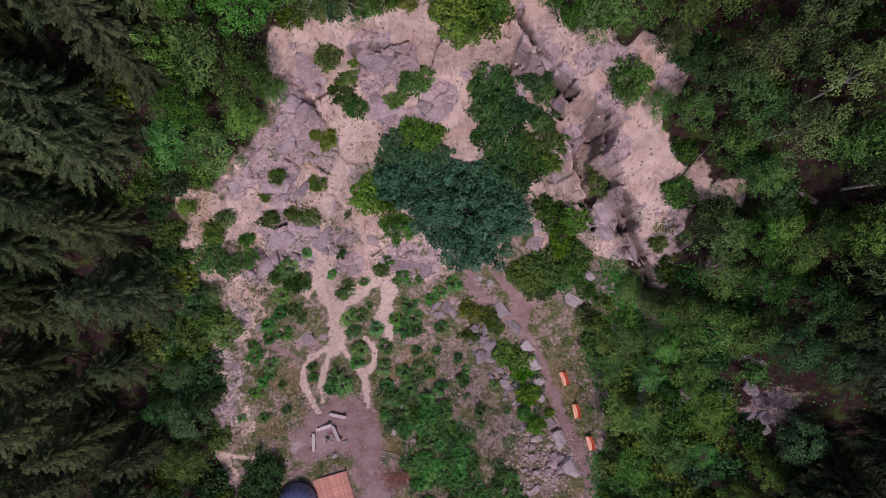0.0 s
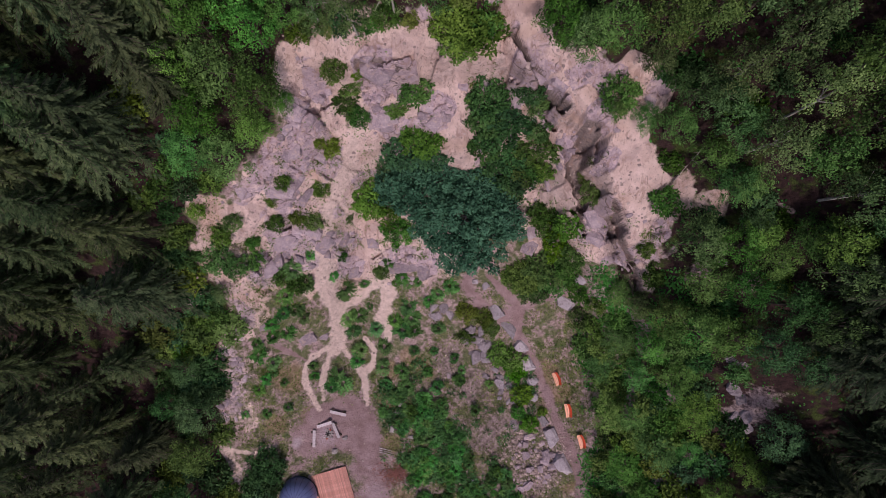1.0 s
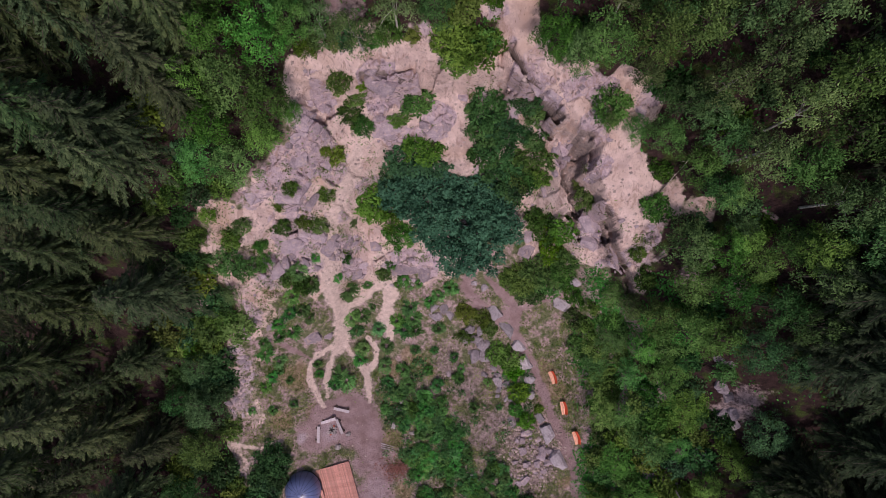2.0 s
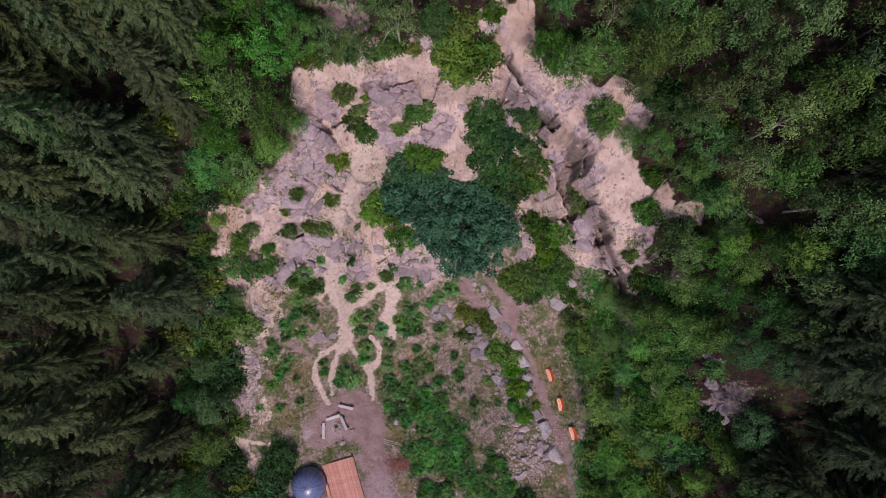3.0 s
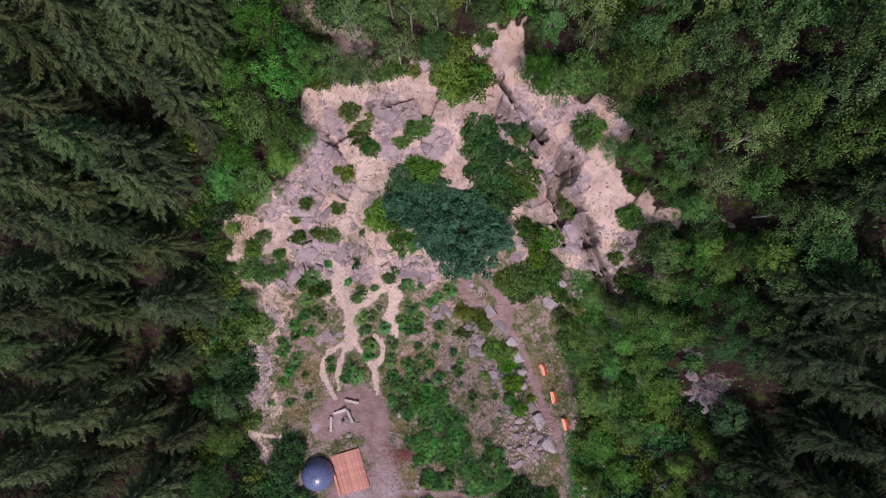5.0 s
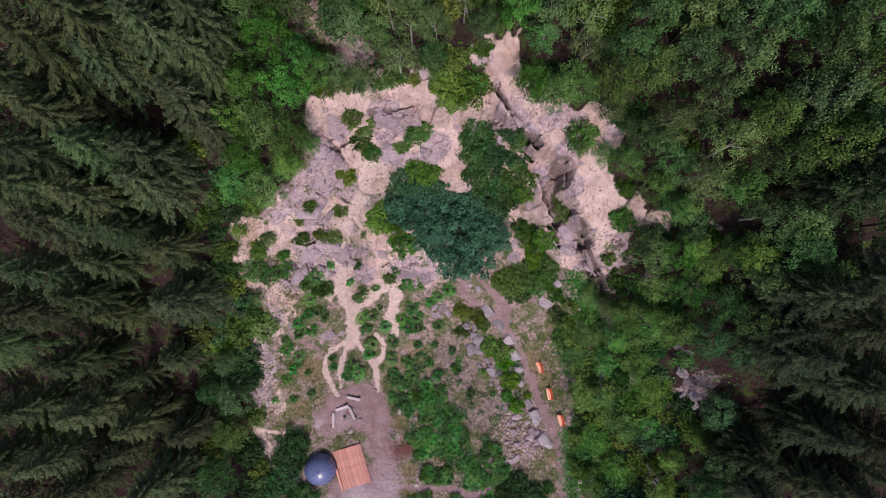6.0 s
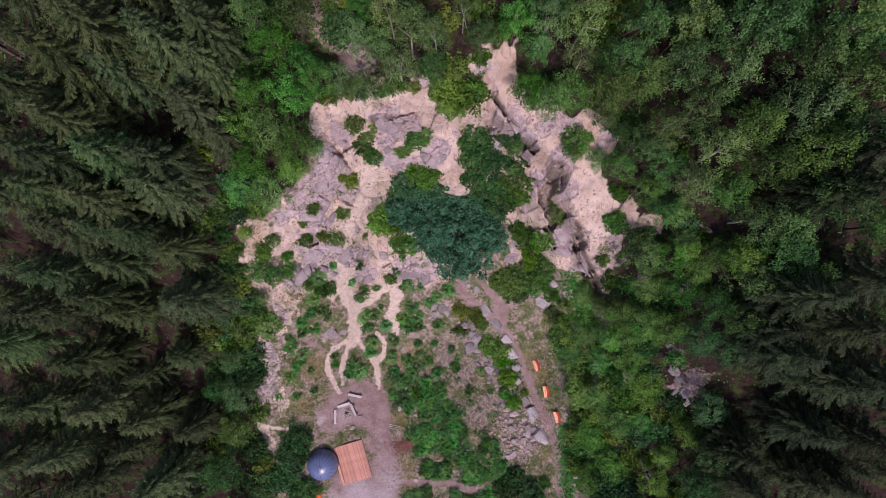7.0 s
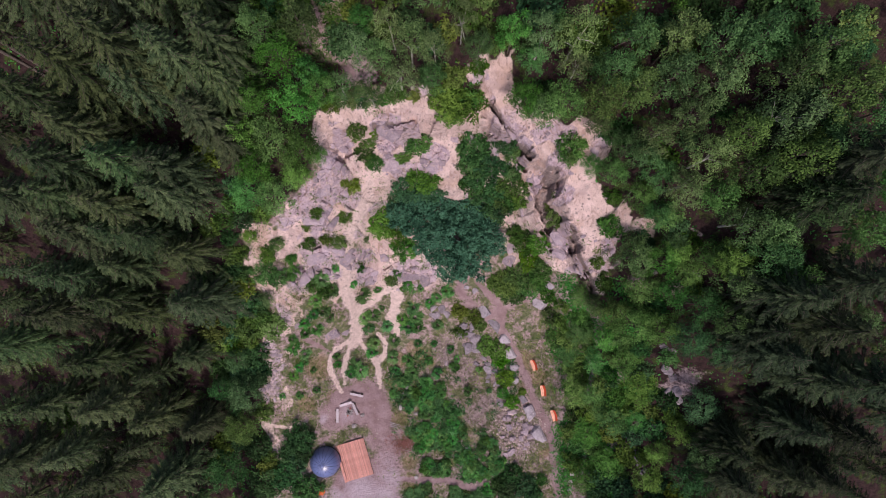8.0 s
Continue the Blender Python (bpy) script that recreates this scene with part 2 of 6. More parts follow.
BARK = bark_material("bark", (0.05, 0.04, 0.035), (0.14, 0.115, 0.10))
BIRCH_BARK = bark_material("birch_bark", (0.20, 0.19, 0.18), (0.55, 0.53, 0.50), 3.0)
DEAD_WOOD = bark_material("dead_wood", (0.20, 0.17, 0.16), (0.48, 0.43, 0.40), 5.0)
BOULDER = stone_material("boulder_stone", (0.19, 0.165, 0.195), (0.31, 0.27, 0.31), (0.47, 0.41, 0.44), (0.15, 0.125, 0.135))
TRAIL_STONE = stone_material("trail_stone", (0.27, 0.24, 0.28), (0.42, 0.38, 0.43), (0.56, 0.51, 0.55), (0.2, 0.17, 0.18))
PALE_STONE = stone_material("pale_stone", (0.28, 0.25, 0.265), (0.42, 0.38, 0.39), (0.55, 0.50, 0.50), (0.22, 0.195, 0.195))
SANDSTONE = stone_material("sandstone", (0.24, 0.195, 0.24), (0.41, 0.335, 0.385), (0.62, 0.51, 0.52), (0.52, 0.395, 0.35))


# ---- small builders ----
def mesh(name, verts, faces, mat, smooth=False):
    me = bpy.data.meshes.new(name)
    me.from_pydata([tuple(v) for v in verts], [], [tuple(f) for f in faces])
    me.materials.append(mat)
    if smooth:
        me.polygons.foreach_set("use_smooth", [True] * len(me.polygons))
    me.update()
    return me


def fast_mesh(name, verts, quads, mat):
    """A mesh from arrays of corners and of four-cornered faces."""
    verts, quads = np.asarray(verts, np.float32), np.asarray(quads, np.int32)
    me = bpy.data.meshes.new(name)
    me.vertices.add(len(verts))
    me.vertices.foreach_set("co", verts.ravel())
    me.loops.add(quads.size)
    me.loops.foreach_set("vertex_index", quads.ravel())
    me.polygons.add(len(quads))
    me.polygons.foreach_set("loop_start", np.arange(0, quads.size, 4, dtype=np.int32))
    me.materials.append(mat)
    me.update(calc_edges=True)
    return me


def from_bm(name, bm, mat):
    me = bpy.data.meshes.new(name)
    bm.to_mesh(me)
    bm.free()
    me.materials.append(mat)
    return me


def part(name, data, parent, label="", at=None):
    """Links a mesh as one part under a thing or under another part."""
    ob = new(name, data)
    ob.parent = parent
    if at is not None:
        ob.matrix_basis = at
    return tagged(ob, label)


def thing(name, label, category, group="", at=None, kind=""):
    ob = new(name)
    ob.empty_display_size = 0.3
    if at is not None:
        ob.matrix_basis = at
    return tagged(ob, label, category, group, kind)


def box(bm, size, m, bevel=0.0):
    got = bmesh.ops.create_cube(bm, size=1, matrix=m @ Matrix.Diagonal((*size, 1)))
    if bevel:
        edges = list({e for v in got["verts"] for e in v.link_edges})
        bmesh.ops.bevel(bm, geom=edges, offset=bevel, segments=1, affect="EDGES")


def tube_data(points, radii, sides=7):
    """Corners and faces of a tapered tube along a line of points."""
    points = np.asarray(points, float)
    n = len(points)
    verts, quads = [], []
    for i in range(n):
        way = points[min(i + 1, n - 1)] - points[max(i - 1, 0)]
        way = way / (np.linalg.norm(way) + 1e-9)
        side = np.cross(way, (0.31, 0.95, 0.11) if abs(way[2]) > 0.7 else (0, 0, 1))
        side /= np.linalg.norm(side)
        up = np.cross(side, way)
        for k in range(sides):
            a = 2 * math.pi * k / sides
            verts.append(points[i] + radii[i] * (math.cos(a) * side + math.sin(a) * up))
    for i in range(n - 1):
        for k in range(sides):
            q = (k + 1) % sides
            quads.append((i * sides + k, i * sides + q, (i + 1) * sides + q, (i + 1) * sides + k))
    return verts, quads


def join(*pieces):
    verts, quads, base = [], [], 0
    for v, q in pieces:
        v = np.asarray(v, float)
        verts.append(v)
        quads.append(np.asarray(q, int) + base)
        base += len(v)
    return np.concatenate(verts), np.concatenate(quads)


def unit(v):
    return v / (np.linalg.norm(v, axis=-1, keepdims=True) + 1e-9)


def leaf_cards(centres, ways, lengths, widths, normals, fold=0.25):
    """Folded four-cornered leaves: from each centre along its way, as broad as its width, facing its normal."""
    side = unit(np.cross(ways, normals))
    up = unit(np.cross(side, ways))
    n = len(centres)
    l, w = np.reshape(lengths, (-1, 1)), np.reshape(widths, (-1, 1))
    tip = centres + ways * l - up * l * fold * 0.6
    mid = centres + ways * l * 0.45
    verts = np.stack([centres, mid + side * w * 0.5 - up * w * fold, tip, mid - side * w * 0.5 - up * w * fold], 1).reshape(-1, 3)
    return verts, np.arange(n * 4).reshape(-1, 4)


# ---- the lie of the land ----
RIM = [(-28, -80), (-28.4, -38), (-31, -30), (-30.5, -22), (-31.5, -15), (-28.8, -5), (-31, -1), (-32, 4), (-26.5, 9.5), (-21.5, 14.5), (-19, 20),
       (-12, 21.8), (-5.8, 22.8), (0, 23), (4, 24), (8.6, 22.5), (10.9, 21), (13.3, 19), (17.2, 17), (16.5, 14), (19, 10.4), (21.4, 7.4),
       (21.4, 5.4), (24, 1.4), (25.8, -2.5), (27.5, -6), (28, -14), (28, -25), (28.5, -80)]
BENCH = [(-25, -80), (-25, -38), (-26, -22), (-25, -12), (-21, -4), (-20, 4), (-17, 10), (-14, 14.5), (-9.9, 16.7), (-5.5, 17.5), (0.2, 15.3), (4.5, 17.5),
         (8, 19), (10.6, 18), (13, 15.5), (14, 12), (15.5, 9), (17.1, 5), (20, 1), (23, -5), (24.5, -12), (25, -25), (25.5, -80)]


def smooth(a, b, v):
    t = np.clip((v - a) / (b - a), 0, 1)
    return t * t * (3 - 2 * t)


def outside(poly, x, y):
    p = np.array(poly, float); q = np.roll(p, -1, 0)
    best = np.full(np.shape(x), 1e9); odd = np.zeros(np.shape(x), bool)
    for (ax, ay), (bx, by) in zip(p, q):
        ex, ey = bx - ax, by - ay
        u = np.clip(((x - ax) * ex + (y - ay) * ey) / (ex * ex + ey * ey), 0, 1)
        best = np.minimum(best, np.hypot(x - ax - u * ex, y - ay - u * ey))
        if ay != by:
            odd ^= ((ay > y) != (by > y)) & (x < (bx - ax) * (y - ay) / (by - ay) + ax)
    return np.where(odd, -best, best)


def hill(x, y):
    s = 18.8 + 0.66 * np.clip(y, -80, 40) + 0.25 * np.clip(y - 40, 0, 80)
    s = 2 + np.log1p(np.exp(np.clip((s - 2) * 0.5, -30, 30))) / 0.5
    s = s + 0.72 * np.clip(x - 25, 0, 20) + 0.42 * np.clip(-x - 27, 0, 16) * smooth(-12, 10, y)
    return s


def pit(x, y):
    return np.interp(y, [-16, -12, -7, -1, 5, 11, 18, 28], [0, 0.9, 3.2, 7.6, 11, 14.6, 17.5, 21]) + 0.05 * np.clip(x, 0, 25)


def terrain(x, y, jag=0.0):
    x = np.asarray(x, float); y = np.asarray(y, float)
    wide = 1.1 + 7.8 * smooth(-8, -20, x) * smooth(22,14,y) 
    a = smooth(-wide, 0.4, outside(RIM, x, y) + jag)
    b = smooth(-wide * 1.2 - 1.8, 0.6, outside(BENCH, x, y) + jag * 0.45)
    p = pit(x, y)
    return p + (hill(x, y) - p) * (0.45 * a + 0.55 * b)


def hashed(i, j, k):
    v = np.sin(i * 127.1 + j * 311.7 + k * 74.7) * 43758.5453
    return v - np.floor(v)


def value_noise(x, y, scale, seed):
    u, v = x / scale, y / scale
    i, j = np.floor(u), np.floor(v)
    f, g = u - i, v - j
    f, g = f * f * (3 - 2 * f), g * g * (3 - 2 * g)
    a = hashed(i, j, seed) * (1 - f) + hashed(i + 1, j, seed) * f
    b = hashed(i, j + 1, seed) * (1 - f) + hashed(i + 1, j + 1, seed) * f
    return a * (1 - g) + b * g - 0.5


def fractal(x, y, scale, seed, octaves=4):
    total, size = 0.0, 1.0
    for o in range(octaves):
        total = total + value_noise(x, y, scale, seed + o) * size
        scale, size = scale * 0.5, size * 0.55
    return total


def blocks(x, y, size, seed, turn=0.5):
    """Broken rock: the height of the block that each place lies on, its own chance number, and how near the joint is."""
    u, v = (x * math.cos(turn) + y * math.sin(turn)) / size, (y * math.cos(turn) - x * math.sin(turn)) / (size * 0.62)
    near, second = np.full(np.shape(x), 9.0), np.full(np.shape(x), 9.0)
    high, own = np.zeros(np.shape(x)), np.zeros(np.shape(x))
    i0, j0 = np.floor(u), np.floor(v)
    for di in (-1, 0, 1):
        for dj in (-1, 0, 1):
            i, j = i0 + di, j0 + dj
            cx, cy = i + 0.15 + 0.7 * hashed(i, j, seed), j + 0.15 + 0.7 * hashed(i, j, seed + 1)
            d = np.hypot(u - cx, v - cy)
            tilt = (hashed(i, j, seed + 2) - 0.5) * (u - cx) + (hashed(i, j, seed + 3) - 0.5) * (v - cy)
            h = hashed(i, j, seed + 4) - 0.5 + tilt * 0.9
            first = d < near
            second = np.where(first, near, np.minimum(second, d))
            high, own = np.where(first, h, high), np.where(first, hashed(i, j, seed + 5), own)
            near = np.where(first, d, near)
    return high, own, second - near


def along(points, x, y):
    """The distance from a line of points."""
    best = np.full(np.shape(x), 1e9)
    for (ax, ay), (bx, by) in zip(points, points[1:]):
        ex, ey = bx - ax, by - ay
        u = np.clip(((x - ax) * ex + (y - ay) * ey) / (ex * ex + ey * ey), 0, 1)
        best = np.minimum(best, np.hypot(x - ax - u * ex, y - ay - u * ey))
    return best


BARE = [(-18.2, 25.6), (-12.7, 26.6), (-4.3, 27.0), (3.0, 25.6), (2.5, 29.8), (3.7, 31.6), (8.4, 32.4), (8.9, 27.1), (15.9, 22.8), (22.3, 16.3), (27.0, 12.5), (26.9, 1.6), (26.0, -2.2), (22.6, 1.3), (17.9, 3.8), (11.2, 3.5), (8.5, 10.1), (4.2, 3.0), (-2.7, -1.8), (-8.9, -2.3), (-15.1, -5.7), (-22.3, -2.4), (-25.9, -6.1), (-27.3, -12.6), (-30.2, -12.6), (-29.5, -6.3), (-32.5, -1.6), (-32.1, 3.8), (-33.8, 7.2), (-28.0, 8.3), (-21.0, 14.7), (-20.2, 20.1)]
CLEARING = [(-20.2, -22.8), (-18.2, -21.2), (-10.2, -20.3), (-8.7, -27.4), (-5.5, -33.7), (-5.9, -42.9), (-18.2, -45.2), (-19.1, -40.4), (-12.2, -33.2), (-12.8, -30.6), (-16.2, -29.4), (-21.6, -29.0), (-22.4, -27.4), (-20.4, -26.0)]
TRAILS_LOW = [
    (1.84, [(-17.2, 0.9), (-17.2, -2.4), (-16.9, -4.8), (-16.0, -7.1), (-15.8, -10.7), (-16.5, -13.4)]),
    (0.80, [(-17.7, -13.1), (-19.7, -14.6), (-20.8, -16.6), (-20.7, -18.7), (-19.6, -20.8), (-18.3, -22.9)]),
    (0.75, [(-17.2, -13.6), (-17.9, -16.0), (-18.1, -18.7), (-17.9, -21.4)]),
    (1.26, [(-15.9, -12.3), (-17.3, -14.2)]),
    (0.98, [(-15.7, -12.7), (-13.7, -15.2), (-12.0, -16.9), (-11.4, -18.6), (-11.1, -21.5)]),
    (0.63, [(-12.0, -11.2), (-10.5, -13.0), (-10.6, -14.9), (-11.7, -16.9)])]
TRAILS_HIGH = [
    (1.09, [(-15.5, -6.4), (-12.7, -4.7), (-10.2, -2.3)]),
    (1.49, [(-9.8, 1.5), (-8.7, -1.4), (-8.8, -4.9), (-9.6, -8.1)]),
    (0.80, [(-9.4, -7.6), (-8.5, -9.1), (-8.6, -10.9)]),
    (1.26, [(-13.0, 15.2), (-13.9, 12.0), (-16.4, 7.2), (-17.2, 0.9)]),
    (0.57, [(-32.0, -29.6), (-27.7, -30.1), (-24.6, -29.0)])]
TRAILS = TRAILS_LOW + TRAILS_HIGH
EARTH_TRAILS = [(1.1, [(3.6, 0.9), (2.7, -1.5), (5.5, -4.8), (8.3, -6.2), (11.2, -4.4), (11.1, -8.2), (14.9, -13.5), (17.5, -18.8), (19.4, -23.0), (22.4, -28.1), (23.8, -34.4), (24.8, -41.7)]),
          (0.7, [(6.0, 0.0), (11.2, -4.4), (17.9, -1.2)]),
          (0.6, [(-7.8, -38.7), (-2.4, -38.8), (3.0, -38.2), (8.0, -39.3), (12.7, -36.5), (14.8, -34.7)]),
          (0.5, [(-20.1, -15.3), (-23.0, -13.7), (-24.8, -12.5)])]
GLADE_TRAIL = [(-20.6, 38.0), (-20.0, 35.9), (-19.1, 34.2), (-18.8, 32.4), (-18.1, 30.8), (-16.6, 29.6), (-14.7, 28.1)]
# grassy glades in the woods: x, y, radius
GLADES = [(-17.2, 33.4, 4.2), (-71.0, -30.0, 4.5), (-66.5, -36.5, 4.0), (-78.0, -18.0, 4.0)]
CRACKS_NORTH = [
    (0.42, 1.6, [(-11.9, 22.0), (-9.2, 22.2)]),
    (0.22, 0.9, [(-16.3, 21.3), (-11.9, 21.9), (-8.5, 22.4), (-6.7, 22.8), (-5.7, 23.3)]),
    (0.2, 0.7, [(-5.7, 23.3), (-5.7, 22.2)]),
    (0.28, 1.2, [(5.3, 26.1), (3.8, 25.3), (4.2, 24.3), (5.3, 23.7)]),
    (0.42, 3.0, [(4.8, 25.9), (5.8, 24.9), (7.3, 23.1), (9.3, 21.7), (11.1, 20.3), (11.9, 19.6)]),
    (0.3, 1.4, [(4.5, 23.6), (6.4, 22.3)]),
    (0.3, 1.3, [(9.8, 20.5), (10.5, 19.2), (11.5, 18.3)])]
CRACKS_EAST = [
    (0.4, 2.4, [(12.5, 16.8), (13.7, 15.2), (14.3, 13.5), (15.4, 11.2), (16.3, 10.0)]),
    (1.15, 2.0, [(15.4, 17.6), (15.1, 15.9), (15.1, 13.7), (16.3, 11.3), (17.1, 9.9)]),
    (0.28, 1.5, [(15.1, 18.5), (16.7, 17.2), (16.7, 15.7), (16.3, 14.1)]),
    (0.42, 2.1, [(19.3, 10.2), (20.6, 8.5), (21.4, 7.4), (21.5, 5.6), (22.6, 3.9), (24.2, 1.9), (25.3, -0.6)]),
    (0.42, 1.8, [(15.7, 9.4), (16.4, 8.0), (17.5, 6.3)]),
    (0.45, 1.4, [(19.9, 8.3), (20.9, 6.1), (21.8, 4.3), (23.2, 1.9), (24.5, -0.7)]),
    (0.3, 1.0, [(14.6, 18.0), (15.3, 17.5)])]
CRACKS_WEST = [
    (0.25, 0.8, [(-18.4, 17.7), (-17.5, 17.7), (-16.7, 17.4)]),
    (0.22, 0.6, [(-20.1, 11.5), (-19.0, 11.0)]),
    (0.24, 0.7, [(-16.8, 11.2), (-15.8, 10.7)]),
    (0.22, 0.6, [(-17.4, 12.6), (-16.8, 14.1)]),
    (0.3, 0.9, [(-22.4, 3.9), (-21.0, 4.7), (-18.3, 4.6)]),
    (0.26, 0.8, [(-24.8, 0.8), (-23.7, -1.4)]),
    (0.22, 0.8, [(2.1, 23.5), (2.8, 24.2)]),
    (0.3, 0.8, [(-8.2, -0.1), (-6.6, 0.6), (-5.3, 0.3)]),
    (0.25, 0.6, [(-11.1, 1.2), (-9.8, 2.1), (-9.0, 0.8)])]
CRACKS = CRACKS_NORTH + CRACKS_EAST + CRACKS_WEST
# patches of bare earth among the woods: x, y, radius
EARTH = [(20.6, 21.8, 2.4), (18.5, 23.5, 1.5), (2.2, 29.0, 1.1)]
# narrow strips of bare sand and rock: half width, line
STRIPS = [(0.42, [(33.6, 11.4), (35.0, 10.5), (36.4, 9.1)]),
          (1.05, [(25.1, 12.7), (26.9, 11.1), (29.4, 9.5)]),
          (1.0, [(-32.0, -13.3), (-29.3, -15.2), (-28.4, -17.6)]), (0.7, [(-30.6, -17.4), (-29.4, -20.2), (-30.6, -22.0), (-30.0, -24.6)]),
          (0.6, [(-32.3, -28.7), (-30.8, -31.2), (-29.4, -33.8), (-29.5, -35.5)]),
          (0.45, [(-28.6, -36.1), (-25.6, -37.3), (-23.3, -39.7)]),
          (0.6, [(-28.4, -22.6), (-27.4, -24.9), (-28.9, -26.6)]),
          (0.7, [(-34.7, -8.7), (-33.7, -5.6), (-32.7, -2.6)])]
GRAVEL = [(-13.1, -42, 4.6, 1), (-7.8, -39.2, 2.9, 0.7), (-8.6, -35.5, 2.4, 0.35), (-9.2, -31.8, 2, 0.2),
    (-17.3, -42.9, 2.2, 0.9), (-8.7, -42.5, 3.8, 0.9), (-21.6, -28.1, 1.1, 0.9), (-17.0, -26.8, 1.9, 0.5)]
WEED_BEDS = [(-2.8, -24.8, 4), (-0.3, -29, 4.4), (3.7, -31.9, 4.6), (9.2, -33, 3.3), (-0.6, -33.3, 3.8), (3.3, -26.3, 2.9), (7.8, -36, 3.7),
    (-6, -19.4, 2.2), (11.4, -35.7, 2.4), (-3.1, -21.3, 2.9), (-4.3, -30.3, 2), (-7.9, -23, 1.5), (3.9, -35.3, 4), (0.7, -36.2, 3.3),
    (-1.7, -40.9, 3.3), (4.3, -40.7, 3.3), (10.3, -40.4, 2.4), (0.2, -21.3, 1.5), (3.5, -16.1, 1.2)]
DRY = [(-7.4, -21.9, 2.2), (-6.3, -27.2, 1.8), (-4.3, -35.2, 2.2), (-7.8, -16.4, 1.8), (-19.8, -23.6, 1.5), (-24.3, -26, 2.2), (-23, -18.1, 2.4),
    (19, -17.6, 2.4), (16.6, -14.5, 2), (21.5, -31.4, 2), (-2.4, -16, 2), (-4.7, -14, 1.5), (-14.6, -22.4, 1.8), (-4.5, -39, 2.2)]
# leaf litter and dirt: x, y, radius
RUBBLE = [(9.7, -22.8, 2.4), (16.5, -29.2, 4.8), (1.3, -13.5, 3.4), (8.6, -26.6, 2.0), (5.5, -17, 3.2), (13, -24.5, 2.4), (14, -33, 2.4), (39.3, -13.2, 2.6), (-13.5, 28.8, 2.6), (8.5, -12.5, 3.0),
          (38.0, -15.5, 1.8), (30, -14, 2.0), (36, -22, 2.6), (33, -27, 2.2), (24, -12.5, 1.8), (35.5, 1, 2), (30.5, 2.5, 2)]


ROCKY = [(-19.9, 12.5, 2.6), (-21.7, 8.7, 2), (-20.7, 3.1, 4.1), (-24.1, -1.1, 2.7), (-17.3, 2.4, 2), (-14.1, -0.4, 1.9), (-6.4, 0.2, 3.3),
    (-9.9, 21.2, 2.1), (-9, 17.8, 2.1), (-2.8, 19.2, 2.3), (9.9, 20.7, 1.9), (13.6, 16.4, 1.8), (18.1, 7.6, 2.6), (-19.3, 16.9, 2),
    (-17.2, 19.9, 1.5), (-14.9, 3.1, 1.8), (-29.9, -18.7, 2.3), (-30.9, -22.8, 1.9), (-30, -15, 1.9), (17.4, 14.4, 1.5), (22.9, 3.2, 1.1),
    (7.1, 22.8, 1.3)]


def masks(x, y):
    wob = fractal(x, y, 5.0, 40, 4) * 2.4
    bare = smooth(0.9, -0.9, outside(BARE, x, y) + wob + fractal(x, y, 1.6, 42, 3) * 1.5 + 0.8 * smooth(-24, -28, x))
    for cx, cy, r in EARTH:
        bare = np.maximum(bare, smooth(r * 1.15, r * 0.7, np.hypot(x - cx, y - cy) + wob))
    for width, line in STRIPS:
        bare = np.maximum(bare, 0.58 * smooth(width * 1.3, width * 0.5, along(line, x, y) + wob * 0.45 * width + fractal(x, y, 1.9, 47, 3) * 2.2 * width))
    trail = np.zeros(np.shape(x))
    for width, line in TRAILS:
        trail = np.maximum(trail, smooth(width * 1.0, width * 0.2, along(line, x, y) + wob * 0.12 + fractal(x, y, 1.8, 45, 3) * width * 0.55))
    clearing = 0.92 * smooth(1.5, -1.5, outside(CLEARING, x, y) + wob * 1.1)
    clearing = np.maximum(clearing, 0.75 * smooth(0.6, 0.1, along(GLADE_TRAIL, x, y) + wob * 0.2))
    for width, line in EARTH_TRAILS:
        clearing = np.maximum(clearing, smooth(width * 1.3, width * 0.25, along(line, x, y) + wob * 0.22))
    rubble = np.zeros(np.shape(x))
    for cx, cy, r in RUBBLE:
        rubble = np.maximum(rubble, smooth(r * 1.5, r * 0.3, np.hypot(x - cx, y - cy) + wob * 1.3) * 0.85)
    forest = smooth(-1.0, 2.5, outside(RIM, x, y) + wob) * smooth(-46, -38, y + 0 * x) + smooth(-38, -46, y + 0 * x) * smooth(27, 33, np.abs(x))
    for cx, cy, r in GLADES:
        forest = forest * (1 - smooth(r * 1.3, r * 0.6, np.hypot(x - cx, y - cy) + wob))
    return bare, trail, clearing, rubble, forest * (1 - bare)


def lie(x, y):
    """Where gravel is strewn, where weeds stand thick, and where dry leaves lie."""
    wob = fractal(x, y, 4.0, 190, 4) * 2.2
    gravel, lush, dry = np.zeros(np.shape(x)), np.zeros(np.shape(x)), np.zeros(np.shape(x))
    for cx, cy, r, much in GRAVEL:
        gravel = np.maximum(gravel, much * smooth(r * 1.4, r * 0.1, np.hypot(x - cx, y - cy) + wob * 0.6))
    for cx, cy, r in WEED_BEDS:
        lush = np.maximum(lush, smooth(r * 1.15, r * 0.65, np.hypot(x - cx, y - cy) + wob * 0.9))
    lush = lush * smooth(-0.16, 0.12, fractal(x, y, 2.6, 196, 3) + 0.35 * (lush - 0.6))
    for cx, cy, r in DRY:
        dry = np.maximum(dry, smooth(r * 1.4, r * 0.3, np.hypot(x - cx, y - cy) + wob))
    return gravel, lush, dry


